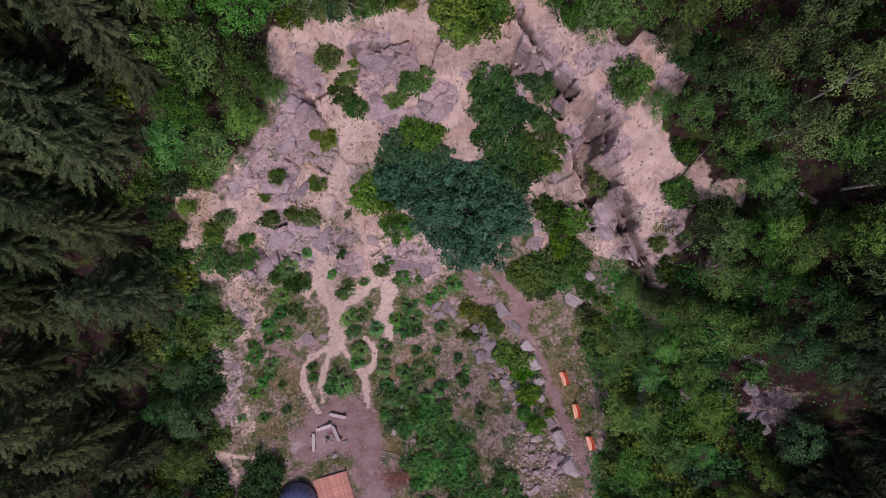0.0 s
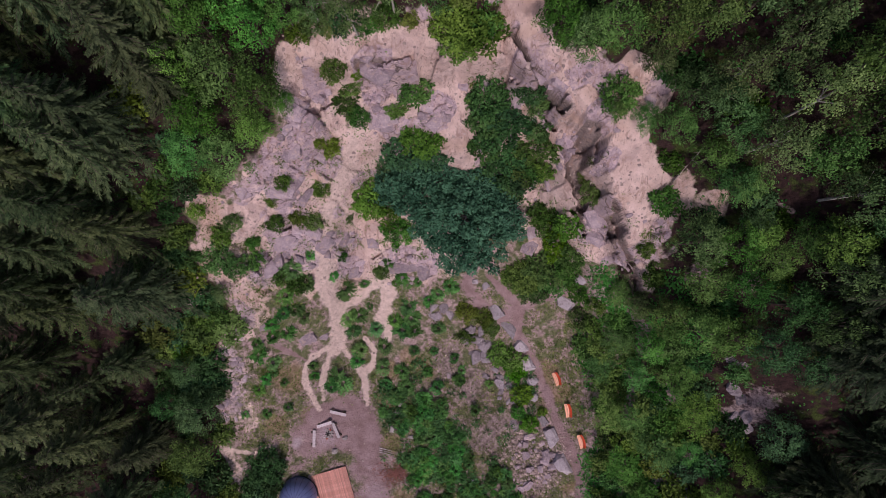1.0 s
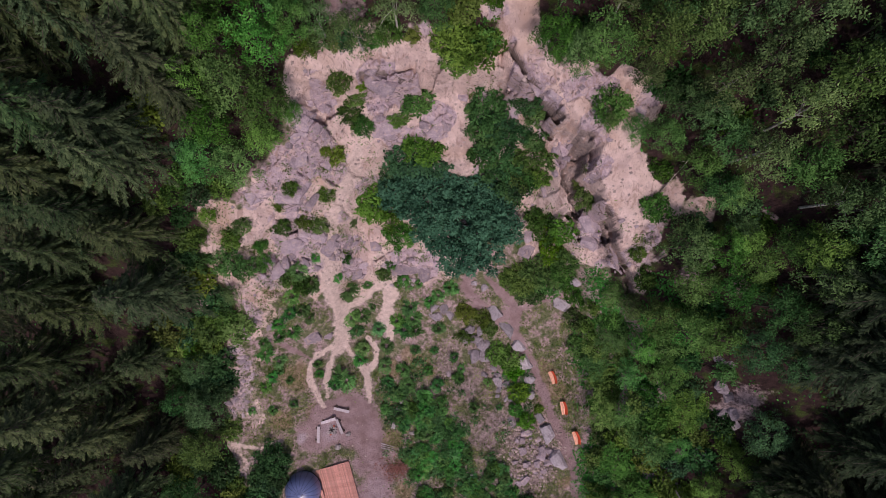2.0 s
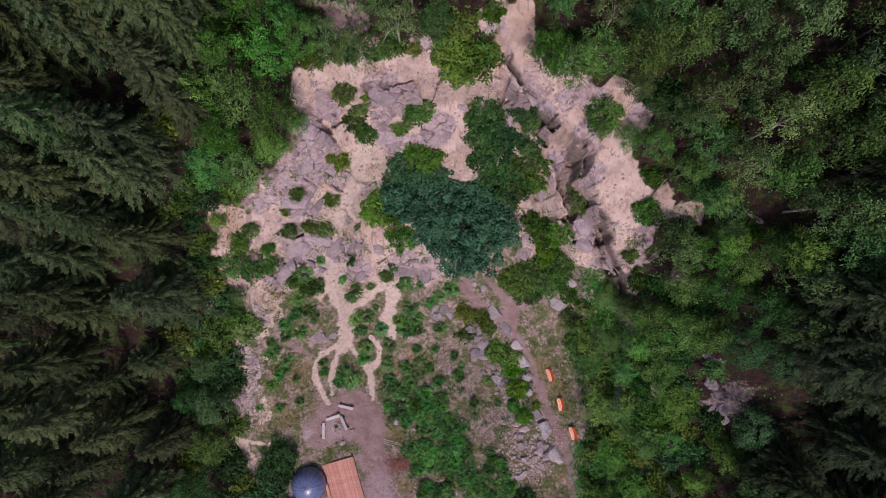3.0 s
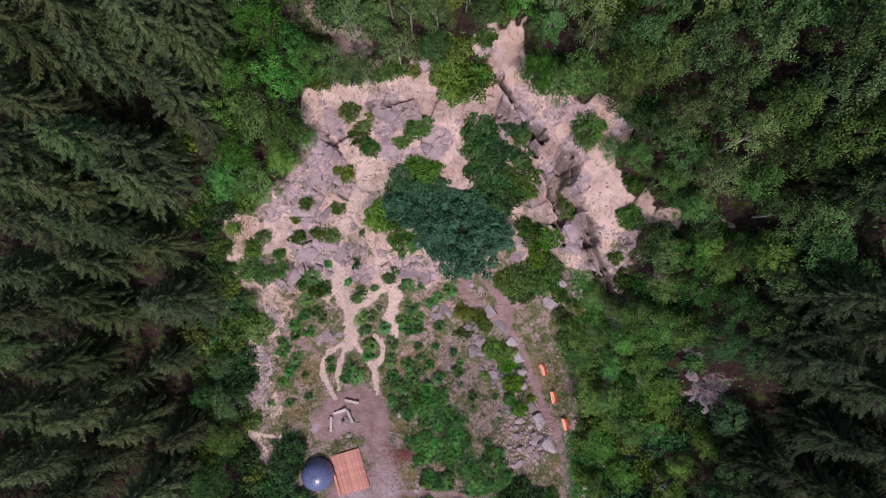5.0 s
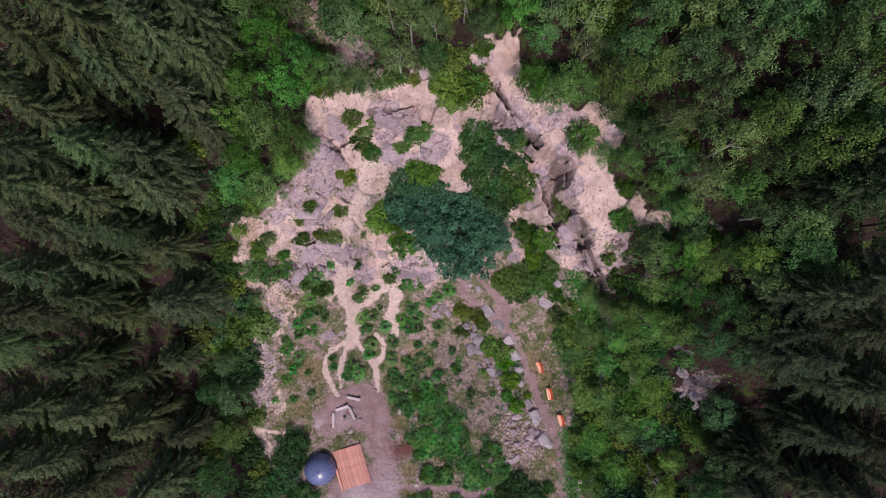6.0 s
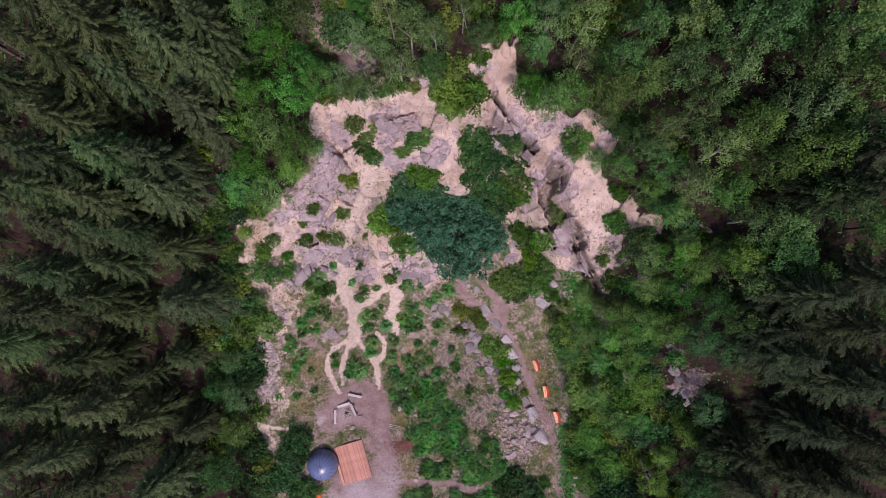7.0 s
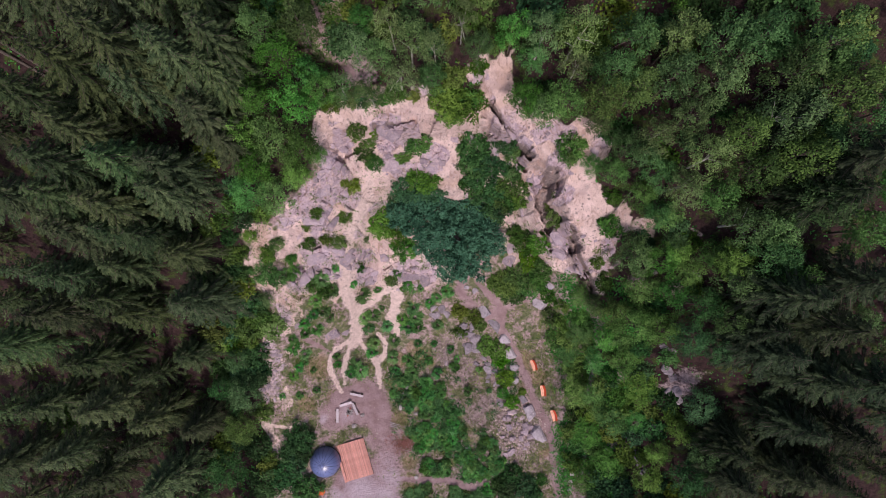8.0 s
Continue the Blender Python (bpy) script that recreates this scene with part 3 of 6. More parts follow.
def relief(x, y):
    """The height of the ground, and how rocky it is."""
    x, y = np.asarray(x, float), np.asarray(y, float)
    bare, trail, clearing, rubble, forest = masks(x, y)
    high, own, joint = blocks(x + fractal(x, y, 3.0, 60, 2) * 0.8, y + fractal(x, y, 3.0, 65, 2) * 0.8, 3.4, 11)
    high2, own2, joint2 = blocks(x, y, 1.3, 31, 0.9)
    z = terrain(x, y, ((own - 0.5) * 1.5 + (own2 - 0.5) * 0.25) * bare)
    ang, far = np.arctan2(y + 6, x + 1) * 20, np.hypot(x + 1, y + 6)
    rills = fractal(ang, far * 0.22, 1.5, 95, 4)
    zone = fractal(x, y, 7.0, 71, 3) * 0.8 - 0.31
    for cx, cy, r in ROCKY:
        zone = np.maximum(zone, 0.42 * smooth(r * 1.35, r * 0.6, np.hypot(x - cx, y - cy) + fractal(x, y, 2.0, 75, 2)) - 0.15)
    rock = smooth(-0.1, 0.1, zone + (own - 0.5) * 0.45)
    tread = 1 - np.clip(np.maximum(trail, clearing), 0, 1)
    craggy = bare * rock * tread
    z = z + craggy * (high * 0.62 + high2 * 0.26 - 0.4 * smooth(0.06, 0.0, joint) - 0.14 * smooth(0.08, 0.0, joint2))
    calm = 1 - 0.65 * smooth(11, 15, x) * smooth(0, 6, y)
    z = z + bare * (1 - rock) * tread * calm * (fractal(x, y, 2.2, 80, 5) * 0.36 + rills * 0.62)
    steep = smooth(0, -3, outside(RIM, x, y)) * smooth(3, 0, np.abs(outside(BENCH, x, y)))
    z = z + bare * tread * steep * calm * fractal(x, y, 1.6, 90, 3) * 0.5
    meadow = (1 - bare) * tread
    z = z + meadow * fractal(x, y, 3.0, 100, 4) * (0.28 + 0.5 * forest) + rubble * tread * (high2 * 0.34)
    z = z + fractal(x, y, 30.0, 110, 3) * 2.5 * smooth(20, 60, outside(RIM, x, y))
    deep, wall = chasm(x, y)
    return z - deep + wall * high2 * 0.5, rock


def chasm(x, y):
    """How deep the fissures cut, and how near their walls are."""
    deep, wall = np.zeros(np.shape(x)), np.zeros(np.shape(x))
    ragged = fractal(x, y, 1.3, 120, 3) * 0.8
    for width, depth, line in CRACKS:
        d = along(line, x, y) + ragged * min(1, width)
        deep = np.maximum(deep, depth * (1.6 if width < 0.9 else 1.2) * smooth(width * 1.0, width * (0.3 if width < 0.9 else 0.6), d))
        wall = np.maximum(wall, (1.0 if width > 0.4 else 0.3) * smooth(width * 1.05, width * 0.7, d))
    return deep, wall


GRID = {}


def ground_height(x, y):
    """The height of the built ground, between its grid lines."""
    gx, gy, z = GRID["x"], GRID["y"], GRID["z"]
    i = int(np.clip(np.searchsorted(gx, x) - 1, 0, len(gx) - 2))
    j = int(np.clip(np.searchsorted(gy, y) - 1, 0, len(gy) - 2))
    u, v = (x - gx[i]) / (gx[i + 1] - gx[i]), (y - gy[j]) / (gy[j + 1] - gy[j])
    low = z[j, i] * (1 - u) + z[j, i + 1] * u
    high = z[j + 1, i] * (1 - u) + z[j + 1, i + 1] * u
    return float(low * (1 - v) + high * v)


def steps(inner, far):
    """Grid lines: the close ones given, growing wider out to the horizon."""
    low, out, gap, d = inner[0], [], 0.22, 0.0
    while d < far:
        gap = min(gap * 1.19, 400)
        d += gap
        out.append(d)
    out = np.array(out)
    return np.concatenate([(low - out)[::-1], inner, inner[-1] + out])


def build_ground():
    gx = steps(np.concatenate([np.arange(-33.5, 28.5, 0.168), np.arange(28.5, 38, 0.3)]), 2600)
    gy = steps(np.concatenate([np.arange(-43, -14, 0.28), np.arange(-14, 27, 0.168), np.arange(27, 33, 0.3)]), 2600)
    x, y = np.meshgrid(gx, gy)
    x, y = x.ravel(), y.ravel()
    z, rock = relief(x, y)
    nx, ny = len(gx), len(gy)
    GRID.update(x=gx, y=gy, z=z.reshape(ny, nx))
    i, j = np.meshgrid(np.arange(nx - 1), np.arange(ny - 1))
    a = (j * nx + i).ravel()
    me = fast_mesh("ground", np.stack([x, y, z], 1), np.stack([a, a + 1, a + nx + 1, a + nx], 1), GROUND)
    bare, trail, clearing, rubble, forest = masks(x, y)
    one = np.ones(len(x))
    band = outside(RIM, x, y)
    # mask of the shade-toned rock: fissures and the eastern rim cliff
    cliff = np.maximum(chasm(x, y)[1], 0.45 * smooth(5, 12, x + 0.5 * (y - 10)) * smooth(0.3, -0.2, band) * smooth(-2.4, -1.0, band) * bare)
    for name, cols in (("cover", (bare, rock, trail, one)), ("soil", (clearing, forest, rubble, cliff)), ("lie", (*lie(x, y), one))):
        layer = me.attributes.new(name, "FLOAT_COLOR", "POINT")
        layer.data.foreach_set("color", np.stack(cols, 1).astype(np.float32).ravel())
    tagged(new("ground", me), "sandy quarry bowl with broken sandstone, weeds and worn trails", "ground", kind="structure")


build_ground()


# ---- stones ----
def stone_data(name, seed, mat, flat=0.6):
    """An angular block: a lump cut by chance planes."""
    r = np.random.default_rng(seed)
    bm = bmesh.new()
    bmesh.ops.create_cube(bm, size=1.0)
    for k in range(12):
        n = r.normal(size=3)
        n[2] = abs(n[2]) * 0.7 + (0.6 if k < 2 else 0.0)
        n = Vector(unit(n))
        reach = 0.5 * (abs(n.x) + abs(n.y) + abs(n.z))
        bmesh.ops.bisect_plane(bm, geom=bm.verts[:] + bm.edges[:] + bm.faces[:], plane_co=n * reach * r.uniform(0.5, 0.74), plane_no=n, clear_outer=True)
        holes = [e for e in bm.edges if e.is_boundary]
        if holes:
            bmesh.ops.contextual_create(bm, geom=holes)
    bmesh.ops.bevel(bm, geom=bm.edges[:], offset=0.02, segments=1, affect="EDGES")
    bmesh.ops.remove_doubles(bm, verts=bm.verts, dist=0.008)
    bmesh.ops.subdivide_edges(bm, edges=[e for e in bm.edges if e.calc_length() > 0.12], cuts=1, use_grid_fill=True)
    for v in bm.verts:
        v.co += Vector([noise.noise(v.co * 3.1 + Vector((seed, k * 9, 0))) for k in range(3)]) * 0.085 + Vector(r.normal(size=3)) * 0.008
        v.co.z *= flat
    return from_bm(name, bm, mat)


def lay_stones(name, label, category, group, rows, mat, seed, sink=0.3, flat=0.6):
    kinds = [stone_data(name, seed + k, mat, flat) for k in range(6)]
    r = np.random.default_rng(seed)
    for n, (x, y, length, width, turn) in enumerate(rows):
        ob = new(name, kinds[n % 6])
        height = max(0.35, min(length, width) * 0.8)
        z = ground_height(x, y)
        ob.matrix_basis = pose(x, y, z + height * (0.5 - sink) * flat, r.uniform(-8, 8), r.uniform(-8, 8), turn) @ Matrix.Diagonal((length * 1.05, width * 1.05, height, 1))
        tagged(ob, label, category, group)


PATH_BOULDERS = [(7.8, -5, 2.4, 1.7, -56), (10.2, -7.8, 2.9, 1.4, -46), (12.1, -10.4, 2.2, 1.7, -51), (13.3, -13.2, 2.3, 2.0, -56),
    (14.6, -15.8, 1.6, 1.3, -26), (15.1, -18.2, 1.5, 1.4, -16), (16.7, -21.6, 1.7, 1.2, -56), (18.2, -24.3, 2.8, 1.8, -64),
    (19.9, -28.1, 3.2, 2.0, -58), (17.6, -3, 2.8, 1.7, -21), (18.8, 0.5, 1.7, 1.3, -16), (5.7, -1.3, 1.3, 1.0, 44), (4.1, -0.9, 0.8, 0.7, 4)]
PALE_ROCKS = [(-5.8, -21.3, 0.9, 0.7, 24), (-6.2, -22.5, 1.2, 0.6, -16), (-6.4, -23.6, 1.3, 0.7, 74), (-6.7, -25.1, 1.2, 0.7, 84),
    (-3.8, -26.1, 1.1, 0.6, 4), (-2.8, -38.3, 0.8, 0.7, 4), (26.5, -36.3, 0.9, 0.7, 4), (26.4, -37.8, 0.9, 0.7, 24), (-14, -27.2, 0.8, 0.6, 34),
    (-15.5, -29.4, 0.9, 0.8, 4), (6.5, -32, 0.8, 0.6, 4)]
OUTCROPS_A = [(11.4, 6.8, 2.4, 1.5, 89), (11.3, 4.7, 2.4, 2, 74), (6.3, 18, 3.4, 1.2, -61), (6.4, 20.9, 1.9, 0.9, -61), (-30.4, -15.6, 0.8, 0.7, 79),
    (-30.2, -14.9, 1.2, 0.6, 4), (-29.3, -15.8, 1.2, 0.7, 175), (-28.9, -18.1, 0.9, 0.8, 123), (-29.6, -18.3, 0.7, 0.5, 16),
    (-29.5, -18.3, 1, 0.4, 166), (-29.7, -22.1, 1.3, 0.7, 107), (-31, -21.8, 0.8, 0.5, 123), (-30, -21, 1.3, 0.6, 65), (-31.7, -24.7, 0.9, 0.8, 67),
    (-31.8, -24, 1.1, 0.6, 146), (-30.4, -24.5, 1.1, 0.5, 117), (-25.6, -9.8, 1.4, 1.1, 94), (-20.4, -11.4, 2.5, 2, 24), (-18.1, -11.1, 1.4, 1.2, 4)]
OUTCROPS_B = [(-24.4, -1.6, 2.5, 1.8, 44), (-22.2, 2.5, 3.3, 2.3, 24), (-20.4, 4.2, 1.7, 1.3, 4), (-18.5, 4.2, 2.5, 1.7, -16),
    (-17.3, 2.6, 2.5, 2, 54), (-14, -1, 2.1, 1.8, 34), (-6.3, 0.3, 4.1, 1.6, 14), (-3.6, 0.2, 2.9, 1.9, -71), (-9, 1.2, 2.3, 1.6, 64),
    (-11.1, 3.4, 1.8, 1.4, 4), (-14.9, 3.4, 1.8, 1.2, 74), (-19.9, 12.7, 2.6, 1.9, 34), (-19.9, 9.8, 2.7, 1.3, 64), (-18.9, 8.2, 2.4, 1.1, 64),
    (-21.7, 8.7, 3.3, 2.2, 4), (-17.3, 19.6, 2.2, 1, -16), (-19.3, 16.9, 2.5, 1.9, -26), (-9.9, 21.5, 3.8, 2.1, -21), (-9, 17.9, 3.2, 1.9, 24)]
OUTCROPS_C = [(-2.7, 18.3, 2.7, 1.6, 54), (-3.7, 19.5, 2.1, 1.4, 4), (3.1, 22.3, 2.2, 1.4, -26), (8.2, 22.8, 2.4, 1.1, -46),
    (18, 8.5, 2.8, 2, -56), (19.8, 8.1, 2, 1.3, 4),
    (22.1, 4.1, 3.3, 0.9, -61), (22.9, 3.7, 3.1, 0.7, -56), (18.8, 6.2, 2.6, 1.9, -26), (12.4, 12.6, 1.6, 0.9, -71)]
OUTCROPS = OUTCROPS_A + OUTCROPS_B + OUTCROPS_C
SLOPE_ROCKS = [(37.2, -11.5, 1.9, 1.3, 74), (38.3, -13.1, 1.5, 1.3, 24), (38.4, -15.3, 2, 1.4, 64), (39.8, -16.6, 1.7, 1.3, -46),
    (39.8, -18.4, 1.3, 1, 4), (36, -7.9, 1.5, 0.8, 14), (37.4, -8.5, 1.1, 0.8, -26), (37.1, -22.1, 1.5, 1.1, 44), (35.4, -27.9, 1.7, 1.1, 14),
    (37.3, -31, 1.5, 1, 64), (29.8, -13.7, 1.8, 1.1, -16), (37.7, -11.9, 1.7, 1.3, 64), (39.3, -15.1, 2, 1.4, -56), (38.3, -22.3, 2.1, 1.5, -36),
    (36.4, -29.2, 2.3, 1.6, -56), (29.2, -8.3, 1.7, 1.1, 24), (36.3, -8.2, 1.4, 0.9, 4), (37.4, 3.7, 1.1, 0.8, 4), (32.3, 3.8, 1.3, 0.8, 24)]
LEDGE_ROCKS_A = [(-1.1, -6.5, 1.3, 1.2, 116), (-1.7, -5.2, 1.8, 0.9, 46), (0.8, -6.2, 1.8, 1.1, 119), (-1.4, -6.8, 1.9, 1.1, 137),
    (-0.1, -5.2, 1.7, 1.2, 58), (3.5, -9.8, 1.7, 1.5, 162), (5.3, -9.8, 1.5, 1.6, 84), (5.8, -9.7, 1.1, 0.9, 43), (5.8, -8.5, 1.9, 1.1, 95),
    (4.3, -8.4, 1.8, 1.4, 166), (7, -12.5, 2.4, 1.8, 124), (5.6, -12.5, 2.5, 1.7, 106), (6.9, -10.6, 2.3, 1.3, 55), (5.3, -12.5, 2.6, 0.9, 148),
    (6.1, -10.5, 1.5, 1.5, 161), (7.2, -15.6, 0.8, 1.2, 63), (9.4, -16.4, 1.3, 1.4, 59), (7.2, -15.6, 0.8, 0.8, 77), (8.5, -14.3, 0.8, 1.3, 60)]
LEDGE_ROCKS_B = [(9.6, -16.2, 1.2, 1, 97), (9.8, -17.1, 1.1, 0.9, 173), (9.4, -16.7, 1.2, 0.7, 58), (10.7, -16.8, 1.1, 0.5, 78),
    (9.5, -15.6, 1.2, 0.9, 14), (9.8, -16.8, 1.2, 0.8, 131), (10.9, -16.8, 0.7, 1, 177), (9.7, -18, 1.1, 0.7, 69), (9.9, -17.8, 1.1, 0.7, 71),
    (11, -16.8, 1.1, 1, 59), (9.7, -18.9, 0.8, 0.7, 82), (12.3, -17.4, 0.8, 0.6, 154), (11.7, -19.4, 0.7, 0.6, 121), (12.8, -18.2, 0.7, 0.5, 99),
    (11.1, -19.3, 1.2, 0.5, 54), (12.6, -18.7, 1.2, 0.6, 27)]
LEDGE_ROCKS = LEDGE_ROCKS_A + LEDGE_ROCKS_B
lay_stones("boulder", "grey-mauve sandstone boulder set beside the trail", "boulder", "boulders along the trail", PATH_BOULDERS, TRAIL_STONE, 101, 0.2, 0.75)
lay_stones("ledge_rock", "dark mauve rock in the broken ledge beside the trail", "rock", "rocks of the ledge by the trail", LEDGE_ROCKS, BOULDER, 131, 0.22, 0.75)
lay_stones("pale_rock", "pale weathered rock lying among weeds", "rock", "pale rocks on the quarry floor", PALE_ROCKS, PALE_STONE, 121, 0.2, 0.7)
lay_stones("rock_outcrop", "broken mauve-grey sandstone slab in the quarry slope", "rock", "sandstone slabs", OUTCROPS, SANDSTONE, 141, 0.36, 0.5)
lay_stones("slope_rock", "weathered rock showing through the wooded slope", "rock", "rocks on the wooded slope", SLOPE_ROCKS, BOULDER, 161, 0.3, 0.6)


def scatter_stones():
    """Loose blocks over the rocky parts of the quarry face."""
    r = np.random.default_rng(5)
    x, y = r.uniform(-32, 26, 6000), r.uniform(-26, 24, 6000)
    bare, trail, clearing, rubble, forest = masks(x, y)
    rock = relief(x, y)[1]
    keep = (r.random(6000) < np.clip(bare * (0.15 + rock) + 0.35 * rubble, 0, 1)) & (trail < 0.3)
    rows = []
    for px, py in list(zip(x[keep], y[keep]))[:130]:
        s = 0.35 + 0.9 * r.random() ** 2.5
        rows.append((px, py, s * r.uniform(1, 1.6), s, r.uniform(0, 180)))
    for cx, cy, rad in ROCKY:
        for k in range(int(rad * 3.2)):
            a, d = r.uniform(0, 6.28), rad * math.sqrt(r.random())
            s = 0.3 + 0.75 * r.random() ** 2
            rows.append((cx + d * math.cos(a), cy + d * math.sin(a), s * r.uniform(1, 1.8), s, r.uniform(0, 180)))
    for k in range(40):
        a, d = r.uniform(0, 6.28), 4.2 * math.sqrt(r.random())
        s = 0.3 + 1.0 * r.random() ** 2.5
        rows.append((15.6 + d * 0.8 * math.cos(a), -28.6 + d * 1.1 * math.sin(a), s * r.uniform(1, 1.7), s, r.uniform(0, 180)))
    lay_stones("rock", "loose angular sandstone block on the quarry slope", "rock", "loose rocks", rows, SANDSTONE, 181, 0.25, 0.7)
    # chips too small to count
    x, y = np.concatenate([r.uniform(-32, 27, 16000), r.uniform(10.5, 20.5, 2600)]), np.concatenate([r.uniform(-40, 26, 16000), r.uniform(-35, -23, 2600)])
    bare, trail, clearing, rubble, forest = masks(x, y)
    rubble = np.where(np.arange(18600) < 16000, rubble, 2.4 * rubble)
    keep = r.random(18600) < np.clip(0.45 * bare + 0.35 * rubble + 0.16 * trail + 0.05 * clearing, 0, 1)
    x, y = x[keep], y[keep]
    n = len(x)
    z = relief(x, y)[0]
    s = (0.05 + 0.16 * r.random(n) ** 3) * (1 + 0.3 * smooth(4.8, 2.5, np.hypot(x - 15.6, y + 28.8)))
    corner = np.array([(-1, -1, 0), (1, -1, 0), (1, 1, 0), (-1, 1, 0), (-0.6, -0.6, 1), (0.6, -0.6, 1), (0.6, 0.6, 1), (-0.6, 0.6, 1)], float)
    v = corner[None] * s[:, None, None] * r.uniform(0.6, 1.3, (n, 8, 3))
    a = r.uniform(0, 6.28, n)[:, None]
    v = np.stack([v[..., 0] * np.cos(a) - v[..., 1] * np.sin(a), v[..., 0] * np.sin(a) + v[..., 1] * np.cos(a), v[..., 2] - 0.03], -1)
    v = v + np.stack([x, y, z], 1)[:, None]
    f = np.array([(4, 5, 6, 7), (0, 1, 5, 4), (1, 2, 6, 5), (2, 3, 7, 6), (3, 0, 4, 7)])
    q = (f[None] + np.arange(n)[:, None, None] * 8).reshape(-1, 4)
    tagged(new("stone_chips", fast_mesh("stone_chips", v.reshape(-1, 3), q, PALE_CHIP)), "small pale stone chips strewn over sand and soil", "stones", kind="stuff")


def chip_material():
    n = Nodes("stone_chip", 0.9)
    own = n.tree.nodes.new("ShaderNodeNewGeometry").outputs["Random Per Island"]
    n.colour(n.mix(own, (0.25, 0.195, 0.19), (0.56, 0.45, 0.43)))
    return n.mat


PALE_CHIP = chip_material()
scatter_stones()


# ---- trees ----
def spruce_data(seed, height=22.0, radius=5.2, full=1.0):
    """Trunk, and boughs in whorls: each bough droops and bears rows of hanging twigs."""
    r = np.random.default_rng(seed)
    trunk = tube_data([(0, 0, -1.5), (0, 0, height * 0.35), (0.1, 0.05, height * 0.7), (0.05, 0, height)], [0.34, 0.27, 0.14, 0.02], 7)
    boughs, at, way, length, width, normal = [], [], [], [], [], []
    z = height * 0.16
    while z < height - 0.25:
        t = (height - z) / (height * 0.84)
        reach = radius * (t ** 0.8) * r.uniform(0.85, 1.08) + 0.12
        count = 7 if t > 0.25 else 6 if t > 0.08 else 4
        start = r.uniform(0, 6.28)
        for k in range(count):
            a = start + 6.283 * k / count + r.uniform(-0.25, 0.25)
            own = reach * r.uniform(0.72, 1.12)
            rise = 0.30 * (1 - t) + 0.04
            s = np.linspace(0, 1, 6)
            line = np.stack([np.cos(a) * own * s, np.sin(a) * own * s, z + own * (rise * s - (0.34 + 0.3 * t) * s ** 2 + 0.12 * s ** 4)], 1)
            line[:, :2] += r.normal(size=(6, 2)) * 0.05 * s[:, None]
            if k % 2:
                boughs.append(tube_data(line[[0, 3, 5]], (0.05 * (1 - s) * (0.4 + t) + 0.014)[[0, 3, 5]], 3))
            n = max(4, int(own * 6.8 * full))
            u = np.linspace(0.14, 1.0, n)
            u = np.repeat(u, 2) + r.normal(size=2 * n) * 0.02
            u = np.clip(u, 0.08, 1)
            p = np.stack([np.interp(u, s, line[:, c]) for c in range(3)], 1)
            ahead = np.array([np.cos(a), np.sin(a), -0.1])
            side = np.array([-np.sin(a), np.cos(a), 0])
            flip = np.tile([1, -1], n)
            d = unit(ahead[None] * r.uniform(0.5, 1.1, (2 * n, 1)) + side[None] * flip[:, None] * r.uniform(0.5, 1.0, (2 * n, 1)) + np.array([0, 0, -1]) * r.uniform(0.05, 0.55, (2 * n, 1)))
            at.append(p)
            way.append(d)
            length.append((0.32 + 0.62 * own / radius * np.sin(np.clip(u, 0, 1) * 2.6 + 0.3)) * r.uniform(0.55, 1.15, 2 * n))
            width.append(r.uniform(0.12, 0.22, 2 * n) / full ** 0.8)
            normal.append(np.tile([0, 0, 1.0], (2 * n, 1)) + r.normal(size=(2 * n, 3)) * 0.25)
        z += (0.50 + 0.58 * t) / full ** 0.5
    cards = leaf_cards(np.concatenate(at), np.concatenate(way), np.concatenate(length), np.concatenate(width), np.concatenate(normal), 0.3)
    v, q = join(*boughs)
    tv, tq = trunk
    return fast_mesh("trunk", tv, tq, BARK), fast_mesh("branchwork", v, q, BARK), fast_mesh("needles", *cards, SPRUCE_LEAF)


def crown_cards(r, lumps, spread, leaf, each, droop=0.0, middle=None):
    """Leaves in tufts; each lump is a centre and a radius."""
    at, way, normal = [], [], []
    for (cx, cy, cz, cr) in lumps:
        n = int(each * cr * cr)
        d = unit(r.normal(size=(n, 3)))
        d[:, 2] = np.where(d[:, 2] < -0.35, -d[:, 2], d[:, 2])
        rad = cr * (1 - spread * r.random(n) ** 1.6)
        at.append(np.array([cx, cy, cz]) + d * rad[:, None] * np.array([1, 1, 0.8]))
        outward = np.array([0, 0, 0.3]) if middle is None else 0.9 * unit(np.array([cx, cy, cz]) - middle)
        normal.append(unit(d * 1.0 + outward + r.normal(size=(n, 3)) * 0.3))
        w = r.normal(size=(n, 3)) + d * 0.6
        w[:, 2] -= droop + 0.2
        way.append(unit(w))
    at, way, normal = np.concatenate(at), np.concatenate(way), np.concatenate(normal)
    n = len(at)
    return leaf_cards(at, way, leaf * r.uniform(0.65, 1.35, n), leaf * 0.62 * r.uniform(0.7, 1.3, n), normal, 0.2)


